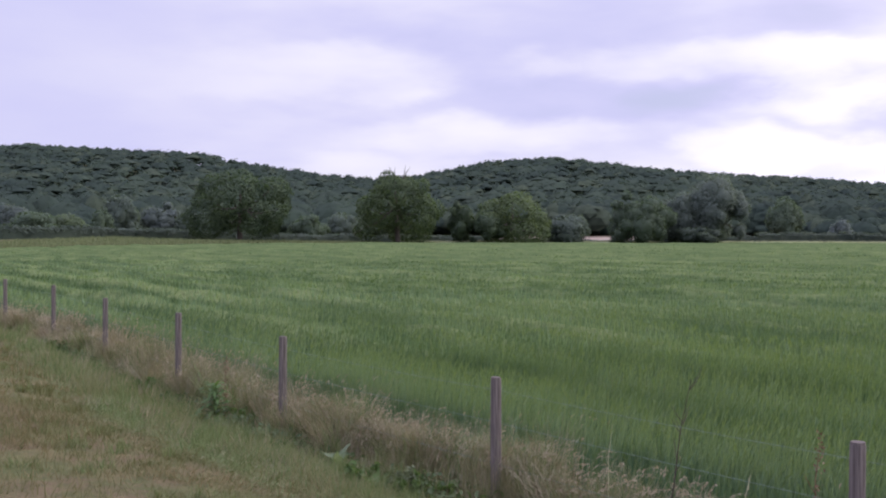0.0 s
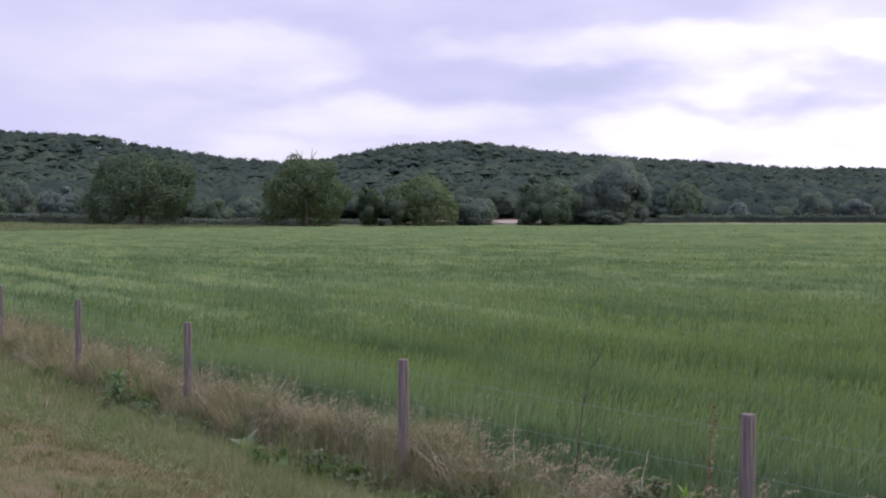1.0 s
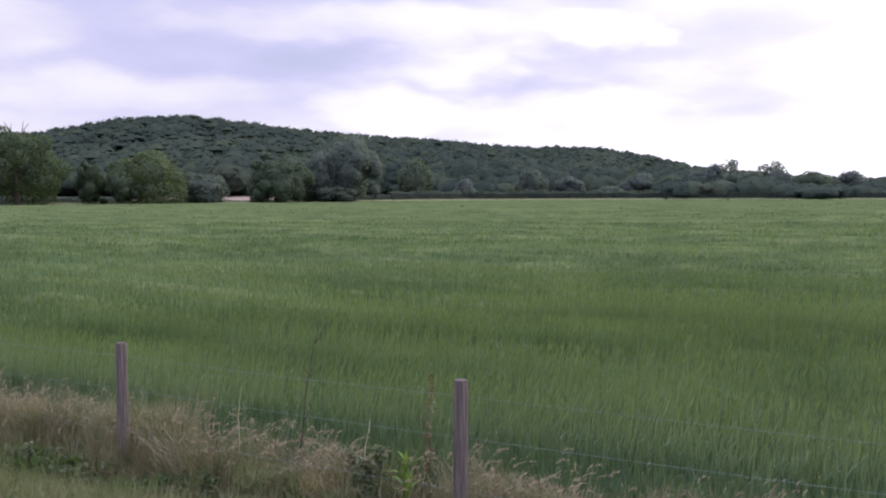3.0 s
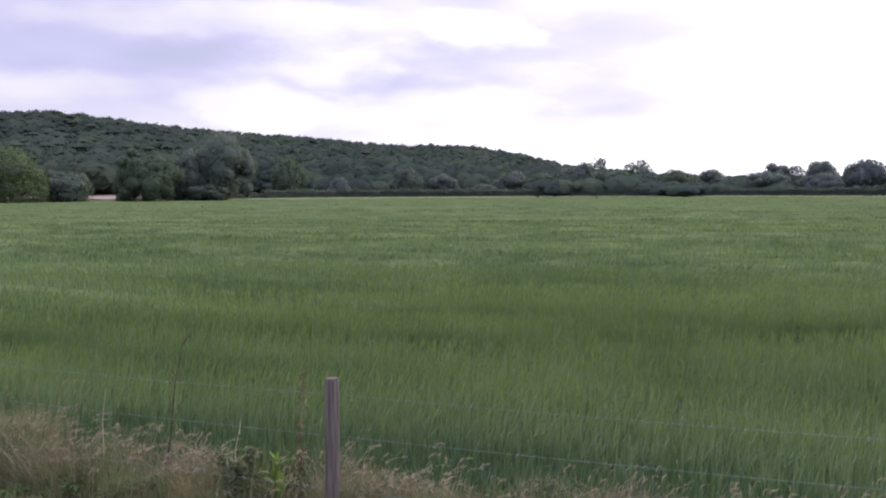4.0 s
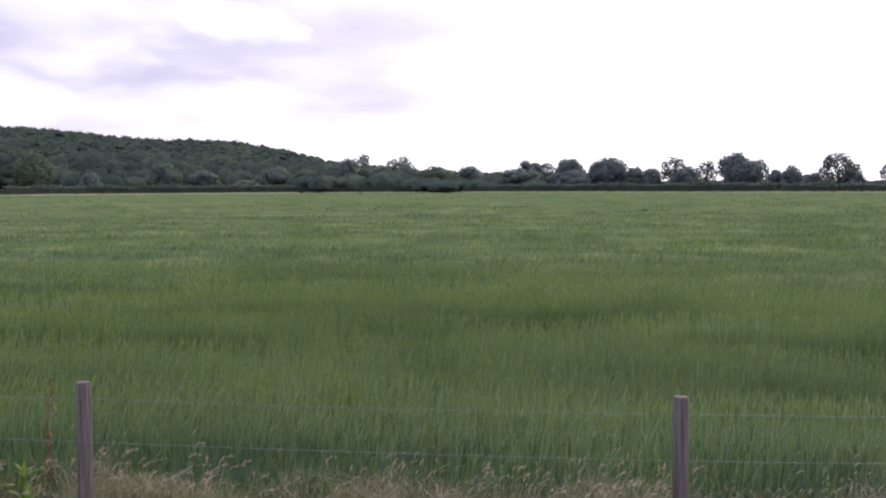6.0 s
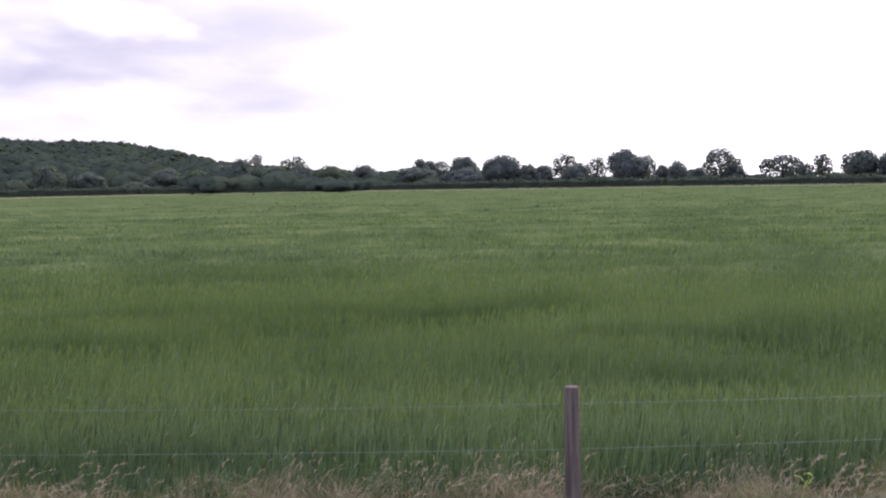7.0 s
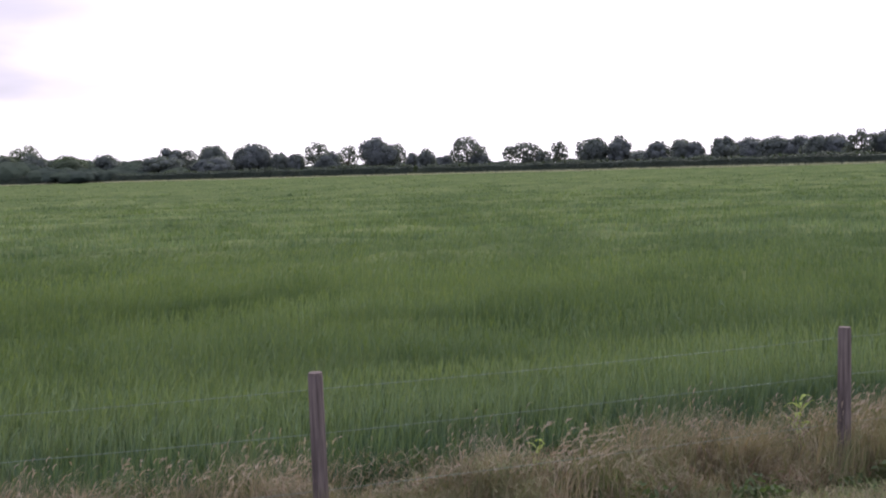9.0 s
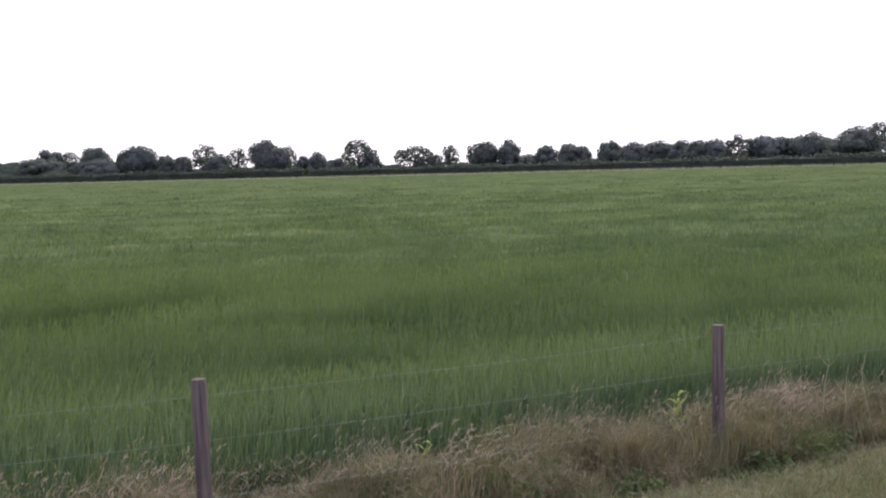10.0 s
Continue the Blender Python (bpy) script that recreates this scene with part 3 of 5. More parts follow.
for k in range(2):
    b2 = base.copy()
    b2[:, 2] = top * RNG.uniform(0.05, 0.65, n)
    b2[:, :2] += lean * (b2[:, 2:] / top[:, None]) * 0.6
    pieces.append(spikes(b2, RNG.uniform(0.10, 0.26, n), 0.006 * RNG.uniform(0.8, 1.5, n), RNG.normal(0, 0.07, (n, 2)) + np.array((0.02, -0.02))))
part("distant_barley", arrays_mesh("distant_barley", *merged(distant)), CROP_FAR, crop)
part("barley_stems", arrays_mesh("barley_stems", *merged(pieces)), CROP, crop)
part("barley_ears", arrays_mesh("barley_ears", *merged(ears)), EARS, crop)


# ---------------------------------------------------------------- grass of the bank and the verge
def tufts(n, u0, u1, s0, s1, clump, loose=0.11):
    """Places gathered into clumps, and the clump to which each belongs."""
    cx, cy = along_fence(max(1, n // clump), u0, u1, s0, s1)
    k = RNG.integers(0, len(cx), n)
    return cx[k] + RNG.normal(0, loose, n), cy[k] + RNG.normal(0, loose, n), k


WIND = np.array((0.686, -0.728))


def plumes(tip, length, width, droop):
    """Feathery grass heads: a curved strip that nods along droop, with a few loose spikelets."""
    n = len(tip)
    yaw = RNG.uniform(0, 3.14, n)
    side = np.stack([np.cos(yaw), np.sin(yaw), np.zeros(n)], 1) * (width / 2)[:, None]
    d = np.concatenate([droop, np.zeros((n, 1))], 1)
    up = np.array((0, 0, 1.0))
    L = length[:, None]
    p1 = tip + (up * 0.38 + d * 0.15) * L
    p2 = tip + (up * 0.58 + d * 0.50) * L
    p3 = tip + (up * 0.52 + d * 0.95) * L
    v = np.stack([tip, p1 - side, p1 + side, p2 - side * 0.9, p2 + side * 0.9, p3], 1).reshape(-1, 3)
    k = np.arange(n)[:, None] * 6
    return v, np.concatenate([k + [0, 2, 1], k + [1, 2, 4], k + [1, 4, 3], k + [3, 4, 5]], 1).reshape(-1, 3)


def hollows(x, y):
    """Where the face of the tall growth opens into dark pockets, about -1 to 1."""
    return np.sin(x * 4.1 + 2.2 * np.sin(y * 2.3)) * np.sin(y * 3.7 + 1.5 * np.sin(x * 2.9))


def toe(u):
    """How far the foot of the tall growth draws back to the fence."""
    return np.interp(u, (-9.0, -7.0, -3.5, -1.0), (-0.06, -0.15, -0.12, 0.0))


verge = thing("verge_grass", (0, 0, 0), "tall dry pinkish-brown grass with nodding seed heads along the fence", "grass")
verge["kind"] = "stuff"
pieces, seeds, fresh, rusty = [], [], [], []
for u0, u1, n, wid in ((-8.5, 8.8, 46000, 0.0040), (-17, -8.5, 22000, 0.007), (-29, -17, 14000, 0.013)):
    x, y, clump = tufts(n, u0, u1, -0.56, 0.24, 120, 0.09)
    many = clump.max() + 1
    own_lean, own_height = RNG.normal(0, 0.17, (many, 2)) + WIND * 0.05, RNG.uniform(0.45, 1.18, many)
    s = fence_offset(x, y)
    u = x * 0.686 - y * 0.728
    swell = np.sin(x * 1.9 + 2 * np.sin(y * 1.1))
    edge = 0.20 + toe(u) + 0.09 * np.sin(u * 1.7 + np.sin(u * 0.6)) + np.interp(u, (1.0, 4.0), (0.0, 0.20))        # where the tall growth stops
    thinned = (hollows(x, y) > 0.22) & (s > -0.36) & (RNG.random(n) < 0.9)
    keep = (s > -0.68) & (s < edge + 0.12) & ~thinned
    x, y, s, u, clump, swell = x[keep], y[keep], s[keep], u[keep], clump[keep], swell[keep]
    n = len(x)
    stand = np.interp(u, (-24, -21, -15, -6, -3.8, -0.5, 2.0, 3.1, 5.6, 8.0), (0.46, 0.52, 0.66, 0.68, 0.56, 0.58, 0.50, 0.58, 0.54, 0.52))
    h = stand * (1 - 0.72 * RNG.random(n) ** 1.7) * (0.96 + 0.13 * swell) * own_height[clump] * np.interp(s, (-0.7, -0.45, -0.02, 0.15, 0.35), (0.80, 1.02, 1.0, 0.74, 0.45))
    base = np.stack([x, y, ground_z(x, y)], 1)
    lean = (RNG.normal(0, 0.12, (n, 2)) + own_lean[clump]) * (0.25 + 1.5 * h[:, None])
    width = wid * RNG.uniform(0.6, 1.5, n)
    green = RNG.random(many)[clump] < np.interp(s, (-0.6, -0.2, 0.15), (0.20, 0.46, 0.74)) * np.interp(u, (-16, -9, 1.5, 4.0), (0.55, 1.0, 1.0, 0.55))
    for part_of, sel in ((pieces, ~green), (fresh, green)):
        part_of.append(blades(base[sel], h[sel], width[sel], RNG.uniform(0, 3.14, sel.sum()), lean[sel]) if u0 > -9 else spikes(base[sel], h[sel], width[sel] * 1.2, lean[sel]))
    pick = (RNG.random(n) < 0.20) & (h > 0.30) & ~green
    m = pick.sum()
    tip = base[pick] + np.concatenate([lean[pick], h[pick][:, None]], 1)
    seeds.append(plumes(tip - (0, 0, 0.01), RNG.uniform(0.035, 0.10, m), wid * RNG.uniform(1.0, 2.2, m), WIND * RNG.uniform(0.2, 1.0, (m, 1)) + RNG.normal(0, 0.25, (m, 2))))
for px, py in FENCE[3:10]:          # uncut growth close round the posts
    n = 420
    x, y = px + RNG.normal(-0.05, 0.10, n), py + RNG.normal(-0.05, 0.10, n)
    h = RNG.uniform(0.22, 0.50, n)
    sel = RNG.random(n) < 0.3
    close = spikes(np.stack([x, y, ground_z(x, y)], 1), h, 0.0045 * RNG.uniform(0.6, 1.6, n), RNG.normal(0, 0.09, (n, 2)))
    for part_of, which in ((fresh, sel), (pieces, ~sel)):
        part_of.append((close[0].reshape(-1, 3, 3)[which].reshape(-1, 3), np.arange(3 * which.sum()).reshape(-1, 3)))
for u0, u1, n, wid in ((-8.5, 8.8, 165000, 0.9), (-20, -8.5, 34000, 1.7)):          # broken bits and fluff tangled all through the standing blades
    x, y = along_fence(n, u0, u1, -0.62, 0.28)
    u, s = x * 0.686 - y * 0.728, fence_offset(x, y)
    mound = 0.62 + 0.38 * np.sin(u * 3.3 + 2.0 * np.sin(u * 1.3) + 4.0 * s) * np.sin(u * 2.1 + 3 * np.sin(s * 6.0))
    high = np.interp(u, (-24, -21, -15, -6, -3.8, -0.5, 2.0, 3.1, 5.6, 8.0), (0.46, 0.52, 0.66, 0.68, 0.56, 0.58, 0.50, 0.58, 0.54, 0.52)) * mound * np.interp(s - toe(u) * np.clip(s * 4 + 1, 0, 1), (-0.6, -0.4, 0.0, 0.15, 0.28), (0.8, 0.95, 0.90, 0.66, 0.30)) * RNG.random(n) ** 0.7
    bits = spikes(np.stack([x, y, ground_z(x, y) + high], 1), RNG.uniform(-0.06, 0.08, n), wid * RNG.uniform(0.004, 0.008, n), RNG.normal(0, 0.06, (n, 2)))
    leafy_bits = np.sin(u * 2.7 + 1.4 * np.sin(u * 0.9)) + 1.2 * np.sin(s * 9 + u) + RNG.normal(0, 0.7, n) - 3.0 * (high - 0.22) > 0.6
    stays = ~((hollows(x, y) > 0.12) & (s > -0.40) & (RNG.random(n) < 0.88))
    brown = RNG.random(n) < np.interp(hollows(x * 0.7 + 1.3, y * 0.7), (0.0, 0.4), (0.02, 0.22))
    for part_of, sel in ((pieces, ~leafy_bits & ~brown & stays), (fresh, leafy_bits & ~brown & stays), (rusty, brown & stays)):
        part_of.append((bits[0].reshape(-1, 3, 3)[sel].reshape(-1, 3), np.arange(3 * sel.sum()).reshape(-1, 3)))
# lower green grass in front of the dry growth
for u0, u1, n, wid in ((-8.5, 8.8, 88000, 0.0052), (-17, -8.5, 30000, 0.009), (-29, -17, 16000, 0.014)):
    x, y, clump = tufts(n, u0, u1, 0.10, 1.55, 26, 0.09)
    many = clump.max() + 1
    s, u = fence_offset(x, y), x * 0.686 - y * 0.728
    gap = np.abs(s - 0.34 - toe(u) - 0.09 * np.sin(u * 1.7 + np.sin(u * 0.6))) < 0.11 + 0.09 * np.sin(u * 2.9 + 1.3 * np.sin(u * 1.1))        # hollow at the foot of the tall grass
    keep = ~(gap & (RNG.random(n) < 0.95))
    x, y, s, clump = x[keep], y[keep], s[keep], clump[keep]
    n = len(x)
    h = RNG.uniform(0.06, 0.32, n) * (0.25 + 1.25 * RNG.random(many) ** 1.6)[clump] * np.interp(s, (0.0, 0.4, 1.2, 1.9), (1.0, 0.80, 0.75, 0.4)) * np.interp(x * 0.686 - y * 0.728, (1.0, 3.5), (1.0, 0.5))
    base = np.stack([x, y, ground_z(x, y) - 0.004], 1)
    lean = (RNG.normal(0, 0.07, (n, 2)) + RNG.normal(0, 0.07, (many, 2))[clump] + WIND * 0.02) * (0.4 + 2 * h[:, None])
    dry = RNG.random(many)[clump] < np.interp(x * 0.686 - y * 0.728, (0.0, 3.5), (0.16, 0.74))
    for part_of, sel in ((fresh, ~dry), (pieces, dry)):
        part_of.append(spikes(base[sel], h[sel], wid * RNG.uniform(0.7, 1.6, sel.sum()), lean[sel]))
x, y = along_fence(60000, -12, 8.5, 0.45, 1.9)          # bent and broken blades lying through it
n = len(x)
bits = spikes(np.stack([x, y, ground_z(x, y) + 0.11 * RNG.random(n) ** 1.5], 1), RNG.uniform(-0.03, 0.05, n), RNG.uniform(0.004, 0.008, n), RNG.normal(0, 0.045, (n, 2)))
strawy = np.sin(x * 2.3 + 1.7 * np.sin(y * 1.9)) + np.sin(y * 3.1 + x) + RNG.normal(0, 0.8, n) > 1.5
for part_of, sel in ((pieces, strawy), (fresh, ~strawy)):
    part_of.append((bits[0].reshape(-1, 3, 3)[sel].reshape(-1, 3), np.arange(3 * sel.sum()).reshape(-1, 3)))
# lusher tufts in the damp strip below the verge
x, y, clump = tufts(21000, -14, 1.8, 0.30, 1.35, 70, 0.055)
n = len(x)
h = RNG.uniform(0.05, 0.20, n) * RNG.uniform(0.5, 1.25, clump.max() + 1)[clump]
splay = RNG.normal(0, 0.06, (n, 2)) + RNG.normal(0, 0.05, (clump.max() + 1, 2))[clump]
fresh.append(spikes(np.stack([x, y, ground_z(x, y) - 0.004], 1), h, 0.0062 * RNG.uniform(0.7, 1.6, n), splay))
# coarse green tufts scattered over the mown bank
x, y, clump = tufts(11000, -16, 9, 1.3, 4.2, 45, 0.06)
n = len(x)
h = RNG.uniform(0.04, 0.13, n) * RNG.uniform(0.6, 1.4, clump.max() + 1)[clump]
fresh.append(spikes(np.stack([x, y, ground_z(x, y) - 0.004], 1), h, 0.006 * RNG.uniform(0.7, 1.6, n), RNG.normal(0, 0.05, (n, 2))))
part("grass_blades", arrays_mesh("grass_blades", *merged(pieces)), TALL, verge)
part("green_blades", arrays_mesh("green_blades", *merged(fresh)), GREEN, verge)
part("rusty_stems", arrays_mesh("rusty_stems", *merged(rusty)), BROWN, verge, "withered reddish-brown sorrel and dock bits")
part("seed_heads", arrays_mesh("seed_heads", *merged(seeds)), SEED, verge)

# feathery plumes nodding above the blades
x, y, _ = tufts(500, -9, 3.4, -0.54, -0.04, 9, 0.16)
x2, y2, _ = tufts(90, 5.3, 6.4, -0.5, -0.1, 30, 0.10)
x, y = np.concatenate([x, x2]), np.concatenate([y, y2])
m = len(x)
tall = RNG.uniform(0.36, 0.66, m) * np.interp(x * 0.686 - y * 0.728, (0.8, 2.2, 4.3, 5.4), (0.80, 0.80, 0.80, 0.70))
foot = np.stack([x, y, ground_z(x, y)], 1)
nod = WIND * RNG.uniform(0.3, 1.0, (m, 1)) + RNG.normal(0, 0.3, (m, 2))
tip = foot + np.concatenate([nod * 0.10, tall[:, None]], 1)
stems = blades(foot, tall, np.full(m, 0.0035), RNG.uniform(0, 3.14, m), nod * 0.10, 0.6)
long = RNG.uniform(0.07, 0.17, m)
awns = []
for k in range(30):
    t = RNG.uniform(0, 1, m)[:, None]
    at = tip + np.concatenate([nod * t ** 1.5 * 0.8, 0.75 * t - 0.45 * t * t], 1) * long[:, None]
    awns.append(spikes(at, RNG.uniform(-0.004, 0.026, m), RNG.uniform(0.004, 0.008, m), nod * 0.016 + RNG.normal(0, 0.011, (m, 2))))
part("plumes", arrays_mesh("plumes", *merged([stems] + awns)), PLUME, verge, "pale feathery seed plumes")

# low broad-leaved weeds in the hollow between the tall and the short grass
under = thing("verge_weeds", (0, 0, 0), "low dark broad-leaved weeds at the foot of the dry grass", "weeds")
under["kind"] = "stuff"
rng = np.random.default_rng(77)
cx, cy = along_fence(120, -20, 2.2, -0.02, 0.48)
x2, y2 = along_fence(16, 2.2, 7.5, 0.12, 0.48)
cx, cy = np.concatenate([cx, x2]), np.concatenate([cy, y2])
cx, cy = np.concatenate([cx, [0.1, 0.35, -0.5, 0.9, 1.3, 1.0, 1.7]]), np.concatenate([cy, [8.75, 8.35, 9.3, 7.75, 7.3, 7.8, 6.9]])
k = rng.integers(0, len(cx), 9500)
at = np.stack([cx[k] + rng.normal(0, 0.085, len(k)), cy[k] + rng.normal(0, 0.085, len(k)), np.zeros(len(k))], 1)
at[:, 2] = ground_z(at[:, 0], at[:, 1]) + rng.uniform(0.01, 1.0, len(k)) ** 1.4 * rng.uniform(0.07, 0.22, len(cx))[k]
out = np.concatenate([rng.normal(0, 0.5, (len(k), 2)), np.full((len(k), 1), 0.9)], 1)
part("low_leaves", arrays_mesh("low_leaves", *leaf_cards(rng, at, out, 0.034, 1.9)), LOW_WEED, under)

lawn = thing("bank_grass", (0, 0, 0), "short worn grass on the bank, green with straw patches", "grass")
lawn["kind"] = "stuff"
pieces = []
for u0, u1, s0, s1, n, wid, hi in ((-12, 9, 1.0, 3.8, 90000, 0.0055, 0.09), (-30, -12, 1.1, 7.5, 50000, 0.012, 0.09)):
    x, y, clump = tufts(n, u0, u1, s0, s1, 14, 0.07)
    n = len(x)
    s = fence_offset(x, y)
    patch = np.sin(x * 1.7 + 1.3 * np.sin(y * 1.1)) + np.sin(y * 1.3 + x * 0.4) + 0.6 * np.sin(x * 3.1 - y * 2.3)
    bare = (patch > np.interp(s, (1.2, 1.9, 2.4, 3.3, 4.2), (1.6, 0.9, 0.0, 0.2, 1.0))) & (RNG.random(n) < 0.7)
    x, y, clump = x[~bare], y[~bare], clump[~bare]
    n = len(x)
    base = np.stack([x, y, ground_z(x, y) - 0.005], 1)
    h = hi * RNG.uniform(0.35, 1.2, n) * RNG.uniform(0.5, 1.5, clump.max() + 1)[clump] * (0.7 + 0.5 * np.sin(x * 1.3 + y * 0.7) ** 2)
    pieces.append(spikes(base, h, wid * RNG.uniform(0.7, 1.7, n), RNG.normal(0, 0.045, (n, 2)) + np.array((0.02, -0.02))))
x, y, clump = tufts(20000, -16, 8.5, 1.2, 4.4, 22, 0.12)          # dry clippings lying about
n = len(x)
litter = spikes(np.stack([x, y, ground_z(x, y) + RNG.uniform(0.0, 0.03, n)], 1), RNG.uniform(-0.01, 0.03, n), RNG.uniform(0.003, 0.007, n), RNG.normal(0, 0.05, (n, 2)))
part("dry_clippings", arrays_mesh("dry_clippings", *litter), SHORT, lawn)
part("short_blades", arrays_mesh("short_blades", *merged(pieces)), SHORT, lawn)

# rough grass margin at the far edges of the field
def field_margin(label, edges, mat, tall=1.0):
    """Rough grass just outside the crop: edges are pairs of places and a depth in metres."""
    top = thing("field_margin_grass", (0, 0, 0), label, "grass")
    top["kind"] = "stuff"
    strips = []
    for (x0, y0), (x1, y1), deep in edges:
        length = math.hypot(x1 - x0, y1 - y0)
        n = int(length * deep * (7 if tall == 1.0 else 20))
        t, d = RNG.uniform(0, 1, n), RNG.uniform(0.2, deep, n)
        ox, oy = -(y1 - y0) / length, (x1 - x0) / length
        x, y = x0 + (x1 - x0) * t + ox * d, y0 + (y1 - y0) * t + oy * d
        if tall > 1.0:
            strips.append(spikes(np.stack([x, y, ground_z(x, y)], 1), RNG.uniform(0.6, 0.98, n) * tall, RNG.uniform(0.25, 0.5, n), RNG.normal(0, 0.12, (n, 2))))
            continue
        strips.append(blades(np.stack([x, y, ground_z(x, y)], 1), RNG.uniform(0.6, 0.98, n), RNG.uniform(0.10, 0.28, n), RNG.uniform(0, 3.14, n), RNG.normal(0, 0.12, (n, 2))))
    part("margin_blades", arrays_mesh("margin_blades", *merged(strips)), mat, top)


field_margin("rough green grass between the crop and the pasture hedge", [((-51, 100), (-44, 130), 26), ((-44, 130), (-34, 166), 24), ((-34, 166), (-8, 203), 14)], MARGIN)
field_margin("pale dry grass along the far field edges", [((-8, 203), (104, 264), 3), ((104, 264), (172, 258), 3), ((172, 258), (206, 222), 3), ((206, 222), (205, 60), 3),
                                                          ((205, 60), (199, -10), 3), ((199, -10), (204, -60), 3)], PALE_MARGIN, 1.28)


# ---------------------------------------------------------------- fence
def post_mesh(rng, height, radius):
    """A round sawn-topped post, slightly waisted and worn."""
    sides, rows = 14, [0.0, 0.15, 0.4, 0.65, 0.88, 0.985, 1.0]
    v = []
    for t in rows:
        r = radius * (1.04 - 0.08 * t) * (0.9 if t == 1.0 else 1.0)
        for j in range(sides):
            a = 2 * math.pi * j / sides
            k = r * (1 + 0.045 * math.sin(3 * a + rng.uniform(-0.3, 0.3) + 2 * t))
            v.append((k * math.cos(a), k * math.sin(a), t * height))
    f = [(i * sides + j, i * sides + (j + 1) % sides, (i + 1) * sides + (j + 1) % sides, (i + 1) * sides + j) for i in range(len(rows) - 1) for j in range(sides)]
    return arrays_mesh("post", v, f, True)


fence = thing("post_and_wire_fence", (fence_xy[6][0], fence_xy[6][1], 0), "weathered round wooden posts with three plain wires", "fence")
f_in = fence.matrix_world.inverted()
WIRES = (1.012, 0.732, 0.37)
for i, (x, y) in enumerate(FENCE):
    rng = random.Random(40 + i)
    me = post_mesh(rng, 1.42, 0.048)
    ob = part("post", me, POST, fence)
    tilt = pose(x, y, -0.30 + POST_RISE[i], rng.uniform(-0.3, 0.3), rng.uniform(-0.3, 0.3), 133.3)
    ob.matrix_parent_inverse = f_in
    ob.matrix_world = tilt
    cap_v = [(0.042 * math.cos(a), 0.042 * math.sin(a), 1.421) for a in np.linspace(0, 2 * math.pi, 14, endpoint=False)] + [(0, 0, 1.4225)]
    cap = part("sawn_top", arrays_mesh("sawn_top", cap_v, [(j, (j + 1) % 14, 14) for j in range(14)]), POST_END, ob, "pale sawn post top")
    for z in WIRES:
        v, f = tube([(-0.012, -0.050, z + 0.30), (-0.012, -0.060, z + 0.302), (0.012, -0.060, z + 0.302), (0.012, -0.050, z + 0.30)], [0.003] * 4, 5)
        st = part("staple", arrays_mesh("staple", v, f), WIRE, ob)
for z in WIRES:
    pts = []
    for (x0, y0), (x1, y1) in zip(FENCE, FENCE[1:]):
        for t in np.linspace(0, 1, 9)[:-1]:
            pts.append((x0 + (x1 - x0) * t + 0.038, y0 + (y1 - y0) * t + 0.036, z - 0.014 * 4 * t * (1 - t) * (1.0 if z > 0.9 else 0.6)))
    pts.append((FENCE[-1][0] + 0.038, FENCE[-1][1] + 0.036, z))
    v, f = tube(pts, [0.0015] * len(pts), 6)
    ob = part("wire", arrays_mesh("wire", v, f, True), WIRE, fence)
    ob.matrix_parent_inverse = f_in


# ---------------------------------------------------------------- trees and hedges
def crown_lobes(rng, h, wide, low, count, lobe, wild=1.0, dome=False):
    """Centres and radii of the rounded masses of a crown: wide low ones, smaller ones over them."""
    c = np.array((0, 0, (h + low) / 2))
    R = np.array((wide / 2, wide / 2, (h - low) / 2))
    count = int(count * 2.2)
    up = np.linspace(-0.80, 0.90, count) + rng.uniform(-0.15, 0.15, count)
    up = np.clip(up, -0.95, 0.97)
    az = np.arange(count) * 2.4 + rng.uniform(-0.9, 0.9, count) + rng.uniform(0, 6)
    flat = np.sqrt(np.clip(1 - ((up + 0.35) / 1.35) ** 2, 0.02, 1)) if dome else np.clip(1 - np.abs(up) ** 3.0, 0.05, 1) ** 0.45
    d = np.stack([np.cos(az) * flat, np.sin(az) * flat, up], 1)
    rad = lobe * rng.uniform(0.42, 1.12, count)
    spread = 1 + wild * (0.17 * np.sin(2 * az + 1.5 * up + rng.uniform(0, 6)) + 0.13 * np.sin(3 * az + 3.5 * up + rng.uniform(0, 6)))
    cen = c + d * R * ((1 - rad * 0.9) * spread * rng.uniform(0.82, 1.08, count))[:, None]
    return cen, rad[:, None] * np.minimum(R, R.mean() * 1.15)


def ragged(p, seed):
    """Uneven surface of a leafy mass at three sizes, about -1 to 1."""
    k = np.random.default_rng(seed).normal(0, 1, (9, 3))
    k /= np.linalg.norm(k, axis=1)[:, None]
    out = 0.0
    for i, (scale, part_of) in enumerate(((0.9, 0.5), (1.9, 0.33), (4.2, 0.25))):
        a, b, c = (p @ (k[3 * i + j] * scale) for j in range(3))
        out = out + part_of * (np.sin(a + 1.3 * np.sin(b)) + np.sin(b * 1.13 + 1.3 * np.sin(c)))
    return out * 0.8


